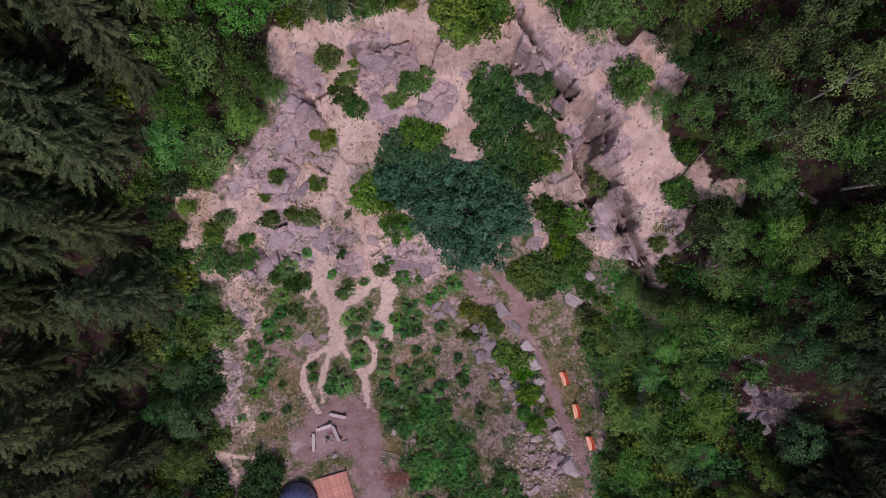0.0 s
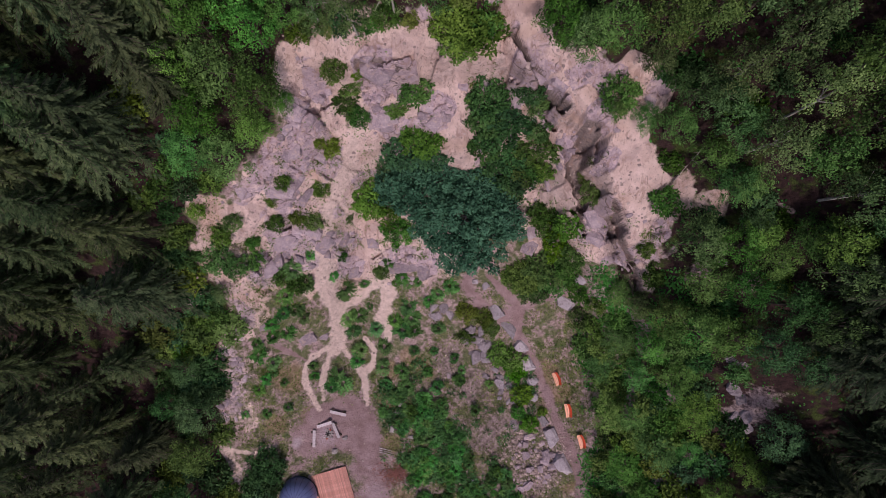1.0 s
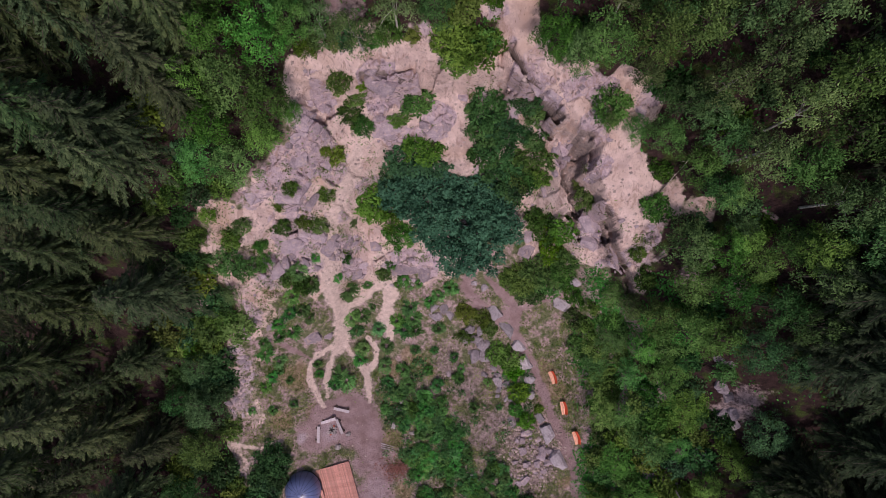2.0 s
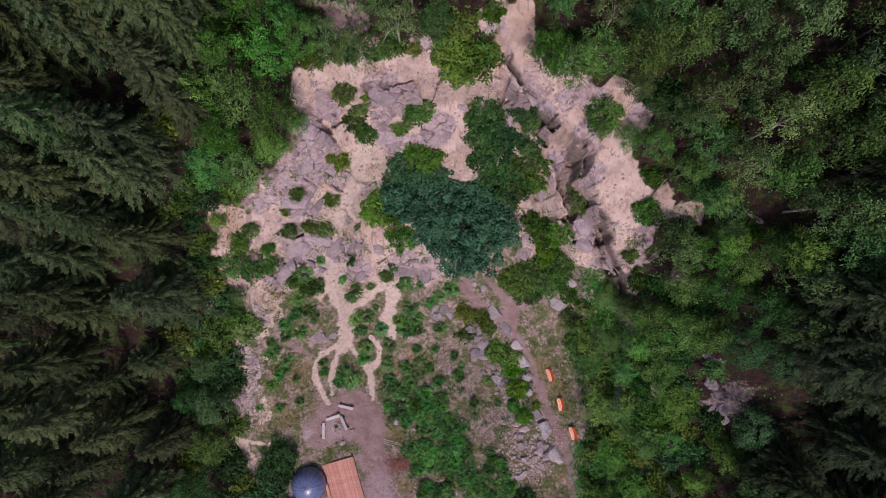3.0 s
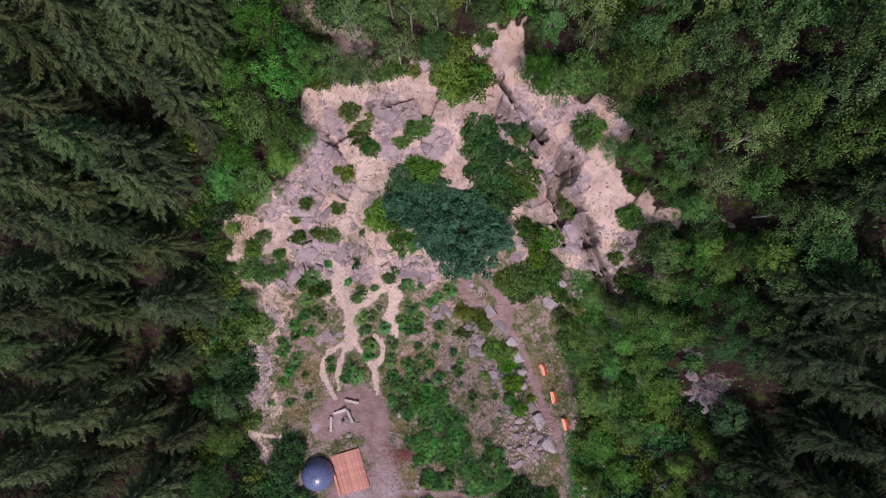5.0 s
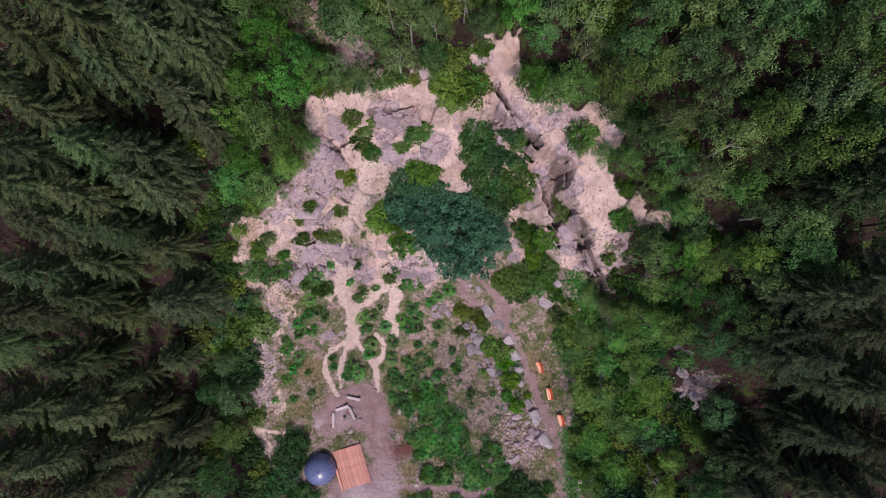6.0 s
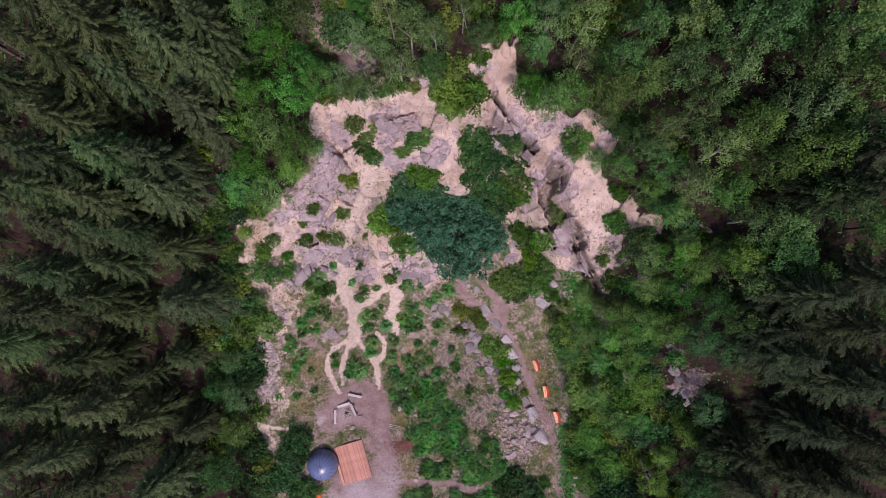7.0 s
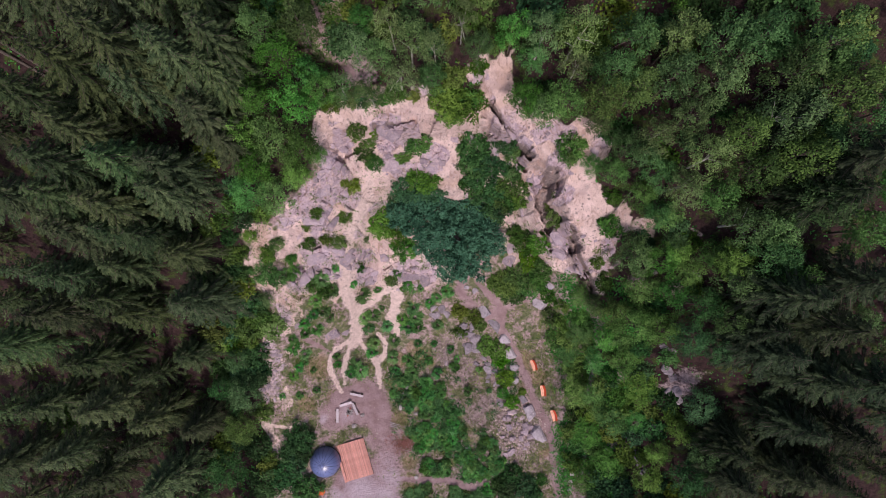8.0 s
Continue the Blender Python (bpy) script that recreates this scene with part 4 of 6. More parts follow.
def broadleaf_data(seed, leaf_mat, bark, height=12.0, radius=4.0, leaf=0.42, droop=0.0):
    """Trunk with limbs, and a crown of many tufts with gaps between."""
    r = np.random.default_rng(seed)
    lean = r.normal(size=2) * 0.25
    top = height * (0.66 if droop else 0.78)
    pieces = [tube_data([(0, 0, -1.2), (lean[0] * 0.4, lean[1] * 0.4, height * 0.4), (lean[0], lean[1], top)], [0.2, 0.14, 0.05], 6)]
    lumps = []
    count = 36
    for k in range(count):
        a, q = k * 2.39996 + r.uniform(-0.3, 0.3), math.sqrt((k + 0.5) / count)
        d = radius * q * r.uniform(0.75, 1.12) * 0.82
        z = height * (0.90 - 0.34 * q ** 2) + r.uniform(-0.24, 0.10) * height
        x, y = lean[0] + d * math.cos(a), lean[1] + d * math.sin(a)
        size = radius * r.uniform(0.14, 0.26)
        lumps.append((x, y, z - size * 0.4, size))
        if k % (9 if droop else 4) == 0:
            root = height * r.uniform(0.35, 0.6)
            pieces.append(tube_data([(lean[0] * 0.5, lean[1] * 0.5, root), (x * 0.55, y * 0.55, (root + z) * 0.52), (x, y, z - size * 0.3)], [0.08, 0.05, 0.015], 4))
    for k in range(0 if droop else 4):
        a, d = r.uniform(0, 6.28), radius * r.uniform(0.4, 0.95)
        size = radius * r.uniform(0.16, 0.28)
        lumps.append((lean[0] + d * math.cos(a), lean[1] + d * math.sin(a), height * r.uniform(0.34, 0.58), size))
    cards = crown_cards(r, lumps, 0.5, leaf, 112.0 if droop else 125.0, droop, np.array([lean[0], lean[1], height * 0.5]))
    v, q = join(*pieces)
    return fast_mesh("trunk", v, q, bark), fast_mesh("crown", *cards, leaf_mat)


def plant(x, y, h, r, turn, base_h, base_r):
    return pose(x, y, ground_height(x, y), 0, 0, turn) @ Matrix.Diagonal((r / base_r, r / base_r, h / base_h, 1))


SPRUCES_A = [(-39.4, 24.2, 25, 4.6), (-33.4, 24.3, 24, 4.2), (-29.3, 26.7, 22, 4.2), (-30, 23.7, 19, 3.6), (-32.4, 19, 19, 4), (-45.5, 15.4, 22, 4),
    (-40.4, 12, 24, 4.5), (-48.3, 11.3, 24, 4.5), (-37.3, 12.3, 20, 4), (-37.7, 9.2, 20, 3.8), (-43.6, 7, 23, 4.2), (-49.5, 7.6, 22, 4.2),
    (-49.4, 3.3, 23, 4.2), (-45.3, 3.9, 19, 3.6), (-41.6, 3.5, 18, 3.4), (-38.1, 1.4, 18, 3.6), (-37.2, -5.6, 22, 4.6), (-53, -2.9, 24, 4.2),
    (-49.6, -5.9, 23, 4.2), (-58.4, -8.8, 25, 4.4), (-42.4, -15.6, 13, 3.4), (-55.3, -16.4, 24, 4.4), (-54.5, -24.4, 24, 5), (-48, -26.7, 21, 4.2)]
SPRUCES_B = [(-41.2, -28.2, 17, 3.8), (-64.8, -25.2, 23, 4.2), (-62, -33.8, 22, 4.2), (-44.8, -37, 22, 4.5), (-56.6, -37.6, 20, 4),
    (-49.2, 18.2, 25, 4.5), (-53.8, 7, 25, 4.5), (-67.9, -14.6, 25, 4.5), (-71.1, -35.6, 24, 4.5), (-43.5, 21.3, 25, 4.4), (-39.7, 21.5, 18, 3.6),
    (-30.3, 16.5, 14, 3.2), (-47.5, -1.1, 17, 3.4), (-48, -8.5, 18, 3.6), (43.2, 1.3, 22, 4.4), (47.6, -2, 24, 4.6), (44.5, -6.2, 20, 4.2),
    (50.4, -9.1, 22, 4.4), (44.6, -20.0, 15, 3.6), (50.9, -16.7, 20, 4.2), (44.2, -22, 17, 3.8), (55.9, -16.5, 22, 4.5),
    (52.2, -24.4, 20, 4.2)]
SPRUCES_C = [(-50.6, 30.4, 21, 4.2), (-45.3, 30.4, 22, 4.2), (-40.5, 31.3, 20, 4.0), (-35.6, 32.0, 21, 4.2), (-31.7, 33.0, 18, 3.8),
    (42.9, -3.2, 17, 3.8), (43.6, 13, 20, 4.2), (55.8, -24.1, 20, 4.2),
    (45.3, -26.6, 18, 4), (48.9, 3.6, 24, 4.5), (56.1, -8.9, 24, 4.5), (44, 16.7, 22, 4.4), (39.7, 22.2, 14, 3.4)]
SPRUCES = SPRUCES_A + SPRUCES_B + SPRUCES_C
spruces = []
for k in range(4):
    data = spruce_data(200 + k)
    tree = thing("spruce_tree", "tall dark green spruce with drooping boughs in the forest", "tree", "spruces around the quarry")
    part("trunk", data[0], tree)
    tagged(part("branchwork", data[1], tree), kind="stuff")
    part("needles", data[2], tree)
    spruces.append(tree)
# right-hand spruces: same meshes, with shade coloured into the needles
shaded_spruces = []
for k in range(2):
    tree = thing("fir_tree", "very dark green spruce, forest shade put into its needle colour", "tree", "firs around the quarry")
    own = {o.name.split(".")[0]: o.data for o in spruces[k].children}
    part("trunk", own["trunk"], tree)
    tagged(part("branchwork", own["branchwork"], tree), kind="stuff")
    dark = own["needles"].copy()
    dark.materials[0] = SHADED_SPRUCE_LEAF
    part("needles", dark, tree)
    shaded_spruces.append(tree)
placed = 0
for n, (x, y, h, r) in enumerate(SPRUCES):
    m = plant(x, y, h, r * 1.28, (n * 137) % 360, 22.0, 5.2)
    if n < 4:
        spruces[n].matrix_basis = m
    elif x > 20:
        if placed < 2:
            shaded_spruces[placed].matrix_basis = m
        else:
            copy_thing(shaded_spruces[placed % 2], Matrix.Identity(4)).matrix_basis = m
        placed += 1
    else:
        copy_thing(spruces[n % 4], Matrix.Identity(4)).matrix_basis = m

plain = spruce_data(210, full=0.44)
young = thing("spruce_tree", "dark green spruce among the closed forest", "tree", "spruces of the closed forest", plant(-47, 4, 18, 4.2, 10, 22.0, 5.2))
part("trunk", plain[0], young)
tagged(part("branchwork", plain[1], young), kind="stuff")
part("needles", plain[2], young)
# copy for the closed forest on the right, its shade in the needle colour
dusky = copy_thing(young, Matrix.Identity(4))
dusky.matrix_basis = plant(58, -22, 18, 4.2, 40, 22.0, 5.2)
tagged(dusky, "very dark green closed-forest spruce, shade put into its needle colour", "tree", "firs of the closed forest")
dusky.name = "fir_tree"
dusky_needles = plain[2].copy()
dusky_needles.materials[0] = SHADED_SPRUCE_LEAF
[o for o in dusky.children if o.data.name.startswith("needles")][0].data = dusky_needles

BROADLEAF_A = [(-25.1, 29.8, 15, 2.7, 0), (-20.2, 30.6, 15, 2.8, 0), (-27.7, 27, 8, 2, 1), (-22.5, 27, 15, 3, 1), (-19.4, 26.2, 11, 2.2, 1),
    (-26, 22.2, 14, 2.7, 1), (-21.4, 22.3, 15, 3, 1), (-18.3, 24.5, 11, 2.3, 1), (-24.6, 17.9, 14, 3.4, 1), (-28.3, 14.5, 11, 2.8, 1),
    (-21.8, 16.8, 12, 3.1, 1), (-30, 11.3, 8, 2.8, 1), (-26.3, 10.9, 8, 3, 1), (-23, 14, 6, 2.3, 1), (-19.7, 17.1, 4, 1.5, 1),
    (-29.4, 18.3, 12, 2.2, 1), (-13.8, 29.3, 12, 2.8, 2), (-15.6, 25.1, 8, 2.2, 2), (-11.5, 24.3, 9, 2.7, 2)]
BROADLEAF_B = [(-7.7, 26.4, 11, 2.7, 2), (-6.4, 29.3, 15, 2.8, 2), (-8.8, 31.1, 13, 2.3, 2), (-3.1, 29.5, 14, 2.3, 2), (-3.4, 27, 9, 2.2, 0),
    (-0, 32.3, 13, 2.1, 2), (2.5, 30.6, 9, 2, 0), (6.4, 31.6, 14, 2.3, 1), (9.6, 29.4, 11, 2, 1), (10.1, 30.6, 15, 2.9, 2), (9.3, 25.5, 9, 2.6, 1),
    (11.8, 24.4, 9, 2.5, 0), (14.3, 30.9, 16, 3, 2), (15.2, 28.4, 13, 2.4, 2), (13.9, 25, 12, 2.9, 1), (18.8, 25.5, 14, 3, 0),
    (20.9, 31.3, 16, 3, 0), (19.9, 28.4, 14, 2.6, 0), (23.2, 26.4, 14, 2.9, 0)]
BROADLEAF_C = [(19.6, 23.4, 6, 2, 0), (24.2, 20.4, 10, 2.7, 0), (26.9, 21.7, 14, 3, 2), (26.7, 27.1, 16, 3, 0), (25.9, 31.3, 16, 2.9, 0),
    (30.7, 30.3, 16, 3, 0), (31.2, 26.5, 16, 2.8, 0), (33.8, 29.8, 17, 2.8, 0), (-10.3, 28.6, 11, 2.1, 0), (-13.2, 33.0, 7, 1.7, 1),
    (36.8, 22, 19, 3.6, 2), (34.7, 20.6, 17, 3, 0), (32.8, 18.2, 16, 3, 2), (29.7, 23.1, 15, 2.6, 0), (37, 16.1, 16, 3.1, 0),
    (40.1, 17.9, 18, 3.3, 0), (37.6, 26, 17, 2.8, 0), (39.4, 28.4, 18, 3.1, 0), (42.3, 23.6, 18, 3.1, 0)]
BROADLEAF_D = [(42.9, 19.2, 18, 2.8, 0), (31, 15.4, 13, 3.1, 2), (28.1, 17.1, 11, 2.7, 0), (27.2, 14.5, 8, 2.5, 1), (29.4, 11.9, 8, 2.5, 0),
    (38, 10.5, 14, 3.3, 2), (41.3, 9.9, 14, 2.9, 0), (43.8, 12.8, 17, 3.3, 0), (34.9, 13.7, 12, 2.7, 0), (33.1, 7.9, 5, 2.1, 0),
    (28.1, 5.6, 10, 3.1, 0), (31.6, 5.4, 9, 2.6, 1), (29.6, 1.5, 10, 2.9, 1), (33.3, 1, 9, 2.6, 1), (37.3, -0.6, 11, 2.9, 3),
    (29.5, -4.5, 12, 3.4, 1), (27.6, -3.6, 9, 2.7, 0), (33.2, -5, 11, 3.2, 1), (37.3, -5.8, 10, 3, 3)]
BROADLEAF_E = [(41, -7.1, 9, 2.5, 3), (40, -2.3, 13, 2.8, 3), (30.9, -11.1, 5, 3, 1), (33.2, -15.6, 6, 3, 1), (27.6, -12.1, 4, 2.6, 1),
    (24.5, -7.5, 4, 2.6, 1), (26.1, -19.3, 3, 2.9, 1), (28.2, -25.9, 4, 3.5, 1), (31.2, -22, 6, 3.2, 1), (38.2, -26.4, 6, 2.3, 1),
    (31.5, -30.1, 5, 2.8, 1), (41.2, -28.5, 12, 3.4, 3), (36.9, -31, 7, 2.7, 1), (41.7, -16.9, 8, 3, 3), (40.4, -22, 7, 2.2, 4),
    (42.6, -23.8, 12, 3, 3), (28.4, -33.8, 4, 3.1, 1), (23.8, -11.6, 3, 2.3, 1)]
BROADLEAF_F = [(31.0, 12.0, 7, 2.2, 1), (37.8, 12.0, 8, 2.4, 0), (33.2, 6.6, 7, 2.2, 1), (37.2, 6.3, 8, 2.5, 0), (35.0, 4.2, 8, 2.4, 0),
    (40.0, 3.0, 12, 3.0, 0), (42.0, 6.5, 14, 3.0, 0), (38.6, 6.0, 11, 2.8, 1), (44.5, 3.5, 14, 3.0, 0)]
BROADLEAF_G = [(28.4, -18.1, 4, 2.6, 1), (34.7, -21.5, 4, 2.1, 1), (27.7, -7.7, 5, 2.3, 1), (25.4, -2.2, 4, 2.1, 0), (23.4, -0.6, 3, 1.9, 1),
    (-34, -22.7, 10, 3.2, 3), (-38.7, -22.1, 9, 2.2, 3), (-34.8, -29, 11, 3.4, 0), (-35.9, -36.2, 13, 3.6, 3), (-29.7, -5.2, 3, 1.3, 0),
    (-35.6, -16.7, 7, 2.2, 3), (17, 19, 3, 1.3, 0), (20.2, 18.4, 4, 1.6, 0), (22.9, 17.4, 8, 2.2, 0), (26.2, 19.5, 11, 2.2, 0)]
BROADLEAF = BROADLEAF_A + BROADLEAF_B + BROADLEAF_C + BROADLEAF_D + BROADLEAF_E + BROADLEAF_F + BROADLEAF_G
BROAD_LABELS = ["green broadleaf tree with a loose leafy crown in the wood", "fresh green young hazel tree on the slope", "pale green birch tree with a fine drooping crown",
                "dark green broadleaf tree; on the east slope its colour includes shade", "yellow-green young tree on the rocky slope"]
broad = {}


# how far the woods are planted: roughly what the camera sees, plus a margin
WOOD = [(-84, -48), (-88, -22), (-80, -5), (-71, 12), (-64, 27), (-48, 40), (-30, 42), (38, 42), (48, 34), (66, 8), (70, -12), (66, -34), (60, -48)]


def fill_wood(known, seed):
    """More trees between those that stand out, kept off the bare patches."""
    r = np.random.default_rng(seed)
    spots = [(x, y, rr) for x, y, h, rr, *k in known]
    got = []
    for k in range(3200):
        x, y = r.uniform(-82, 70), r.uniform(-50, 45)
        if outside(RIM, np.array([x]), np.array([y]))[0] < 4.5 or outside(WOOD, np.array([x]), np.array([y]))[0] > 0:
            continue
        rad = r.uniform(2.8, 4.2)
        if any(math.hypot(x - a, y - b) < (rad + c) * (0.86 if x < -30 else 0.8) for a, b, c in spots) or any(math.hypot(x - a, y - b) < 4.5 + c for a, b, c in OPEN):
            continue
        spots.append((x, y, rad))
        got.append((x, y, rad))
    return got


# places in the woods that stay open to the sky: x, y, radius
OPEN = [(-71, -30, -0.5), (-66.5, -36.5, -0.5), (-17.5, 34, -1.0), (28, 10.8, -1.5), (20.6, 21.8, 0), (35.8, 10.5, -2.5), (40.1, -12.9, 1.5), (44, -12.1, 1.5), (47, -15, 1), (-18.5, 33, 0), (5, 30, 0.5), (-36.5, 13.9, -1), (-44.5, 26.8, -1.5), (-32.6, 32, -1), (2.4, 34.7, -1), (36, -22, -1), (33, -28, -1), (-53, -25, 0)]
more = fill_wood([(*s, 0) for s in SPRUCES] + BROADLEAF, 4)
for x, y, r in more:
    # east of the quarry the spruces take the shade-coloured needles
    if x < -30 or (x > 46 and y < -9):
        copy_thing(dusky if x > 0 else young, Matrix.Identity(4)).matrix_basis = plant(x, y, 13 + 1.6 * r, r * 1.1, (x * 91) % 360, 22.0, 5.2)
    else:
        # far east trees take kind 3, whose dark colour stands for shade
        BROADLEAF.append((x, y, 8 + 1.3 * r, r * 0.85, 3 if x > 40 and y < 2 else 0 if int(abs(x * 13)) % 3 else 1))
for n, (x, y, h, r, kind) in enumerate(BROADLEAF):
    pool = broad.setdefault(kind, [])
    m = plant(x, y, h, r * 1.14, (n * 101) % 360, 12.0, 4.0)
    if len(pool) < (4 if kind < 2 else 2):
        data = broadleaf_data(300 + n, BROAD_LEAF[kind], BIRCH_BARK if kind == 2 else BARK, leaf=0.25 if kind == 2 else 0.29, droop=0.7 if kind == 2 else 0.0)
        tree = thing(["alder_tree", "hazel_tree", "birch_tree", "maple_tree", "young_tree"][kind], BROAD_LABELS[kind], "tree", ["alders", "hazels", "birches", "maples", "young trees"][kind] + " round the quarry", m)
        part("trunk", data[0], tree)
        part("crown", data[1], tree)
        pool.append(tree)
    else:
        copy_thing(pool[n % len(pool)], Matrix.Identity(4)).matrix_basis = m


def fill_bushes(trees, seed, most):
    """Bushes under and between the trees of the woods."""
    r = np.random.default_rng(seed)
    spots, got = [(t[0], t[1], t[3] * 0.62) for t in trees], []
    n = 4000
    side = np.arange(n) % 4
    px = np.choose(side, (r.uniform(-31, 46, n), r.uniform(-31, 46, n), r.uniform(26, 46, n), r.uniform(-40, -28, n)))
    py = np.choose(side, (r.uniform(9, 38, n), r.uniform(9, 38, n), r.uniform(-40, 12, n), r.uniform(-38, 16, n)))
    for x, y, out, rad, bare in zip(px, py, outside(RIM, px, py), r.uniform(1.3, 2.6, n), masks(px, py)[0]):
        if out < 1.2 or bare > 0.3 or along(GLADE_TRAIL, x, y) < 2.2 or any(math.hypot(x - a, y - b) < rad * 0.55 + c for a, b, c in spots):
            continue
        if any(math.hypot(x - a, y - b) < 2.2 + c for a, b, c in OPEN):
            continue
        spots.append((x, y, rad * 0.7))
        got.append((x, y, rad))
        if len(got) == most:
            break
    return got


def big_willow():
    """The wide blue-green tree in the middle of the bowl: several stems, one broad crown."""
    r = np.random.default_rng(77)
    x0, y0 = 0.0, 7.3
    z0 = ground_height(x0, y0)
    tree = thing("willow_tree", "broad blue-green willow spreading over the middle of the quarry", "tree", at=pose(x0, y0, z0))
    # crown in plan: overlapping rounds, x, y, radius, height of the top
    rounds = [(-6.0, 6.6, 3.4, 6.2), (-3.4, 2.6, 4.4, 7.4), (0.6, 0.4, 4.6, 7.8), (4.0, -2.6, 3.8, 6.6), (1.6, -4.0, 3.0, 5.6), (-2.4, -0.4, 3.2, 6.2), (6.0, 0.2, 3.2, 5.6), (-1.8, 5.2, 3.0, 6.4), (4.4, 2.6, 2.8, 6.0), (-4.0, 8.4, 3.0, 5.8), (-7.4, 3.4, 2.8, 5.2), (1.8, 4.0, 2.4, 5.8)]
    lumps, limbs = [], []
    for k, (x, y, rad, top) in enumerate(rounds):
        x, y, rad = x * 1.06, y * 1.06, rad * 1.08
        for q in range(15):
            a, d = q * 2.4 + k, rad * math.sqrt((q + 0.4) / 15)
            size = r.uniform(0.75, 1.25)
            lumps.append((x + d * math.cos(a), y + d * math.sin(a), top - 0.16 * d * d - size * 0.5 + r.uniform(-0.8, 0.4), size))
        limbs.append(tube_data([(0.2 * math.cos(k), 0.2 * math.sin(k), -1.0), (x * 0.35, y * 0.35, top * 0.4), (x * 0.9, y * 0.9, top - 1.2)], [0.2, 0.14, 0.04], 6))
    part("trunk", fast_mesh("trunk", *join(*limbs), BARK), tree)
    part("crown", fast_mesh("crown", *crown_cards(r, lumps, 0.5, 0.42, 190.0, 0.4), WILLOW_LEAF), tree)


big_willow()


# ---- shrubs and weeds ----
def shrub_data(seed, mat, leaf=0.26):
    """A low bush of radius 1."""
    r = np.random.default_rng(seed)
    lumps, stems = [], []
    count = 25
    for k in range(count):
        a, q = k * 2.4 + r.uniform(-0.4, 0.4), math.sqrt((k + 0.3) / count)
        d = q * r.uniform(0.6, 1.18)
        size = r.uniform(0.15, 0.28)
        z = 0.84 - 0.5 * q * q + r.uniform(-0.42, 0.18)
        lumps.append((d * math.cos(a), d * math.sin(a), z - size * 0.3, size))
        if k % 3 == 0:
            stems.append(tube_data([(0.06 * math.cos(a), 0.06 * math.sin(a), -0.25), (d * 0.5 * math.cos(a), d * 0.5 * math.sin(a), z * 0.5), (d * math.cos(a), d * math.sin(a), z - size * 0.2)], [0.03, 0.02, 0.006], 3))
    for k in range(10):
        a = k * 0.63 + r.uniform(-0.3, 0.3)
        lumps.append((0.75 * math.cos(a), 0.75 * math.sin(a), 0.18, r.uniform(0.18, 0.28)))
    return fast_mesh("branchwork", *join(*stems), BARK), fast_mesh("foliage", *crown_cards(r, lumps, 0.45, leaf, 21.0 / leaf ** 2, 0.1), mat)


SHRUBS_A = [(-14.4, 21.2, 1.4, 0), (-12.1, 21.6, 0.7, 0), (-13, 20.8, 1, 3), (-14, 19.4, 1.3, 1), (-12.4, 18.1, 1.4, 1), (-5.7, 21.1, 1.8, 1),
    (-7.8, 19, 1.1, 3), (-15.7, 14.3, 1.2, 3), (-16.8, 14.4, 0.7, 3), (-17.2, 9.6, 1.1, 1), (-27.9, 4.4, 1.2, 1), (-29.4, 2.3, 1.4, 1),
    (-29.7, -0.7, 2, 1), (-28.1, -1.3, 1.6, 1), (-26.1, -0.4, 1.1, 1), (-26.3, 2.1, 1.1, 1), (-23.2, 4.7, 1.1, 1), (-21.3, 9.5, 0.9, 3),
    (-22.9, 7.1, 0.7, 3), (-20.3, 5.8, 1.2, 3), (-18.3, 5.5, 1.2, 3), (-15.1, 1.1, 0.7, 1), (-14.1, 6.4, 0.6, 1), (-9.7, -0.6, 1, 1)]
SHRUBS_B = [(-12.1, 9.6, 2.9, 0), (-9.4, 8.6, 2.5, 0), (-7.4, 5.5, 2.2, 0), (-7.0, 15.9, 2.9, 2), (-4.5, 16.4, 2.2, 1), (3.4, 20.9, 2.4, 2),
    (5.0, 17.6, 2.6, 2), (5.3, 15.0, 2.8, 2), (8.7, 15.4, 2.6, 1), (9.5, 18.2, 1.5, 1), (7.9, 21.4, 1.4, 2), (11.3, 16.4, 1.6, 1), 
    (13.7, 8.3, 2.5, 1), (15, 5.6, 2.3, 0), (13.7, 2.1, 2.6, 1), (10.9, 0.4, 2.4, 1), (16.9, 3.8, 1.9, 1), (9.6, 0.3, 1.6, 1), (17.2, 11.4, 1.4, 3),
    (21.4, -2.8, 1.3, 1), (24.4, 4.9, 1.1, 0), (16.1, 13.1, 0.6, 3), (-1.5, 25.9, 2.6, 0)]
SHRUBS_C = [(1, 25.6, 2.5, 0), (-0.6, 24, 2, 0), (2.7, 29.9, 1.2, 0), (17.3, 20.9, 2.2, 1), (25.2, 10.7, 1.9, 1), (3.4, -5.5, 1.4, 3),
    (5.8, -5.9, 1.6, 3), (7.3, -7.8, 1.3, 3), (3.7, -9.6, 1.3, 3), (8.9, -11.7, 1.7, 0), (11.2, -12.6, 1.8, 0), (11.8, -14.3, 1.5, 0),
    (13.1, -18, 1.4, 0), (12.7, -20.8, 1.2, 0), (14.5, -22.4, 1.3, 0), (16.4, -20.4, 0.7, 0), (-25.2, -31.9, 2.4, 2), (-26.9, -34.1, 2.1, 2),
    (-24.6, -34.6, 1.7, 2), (-25.9, -36.4, 1.9, 2), (-36.9, -13.7, 1.8, 0)]
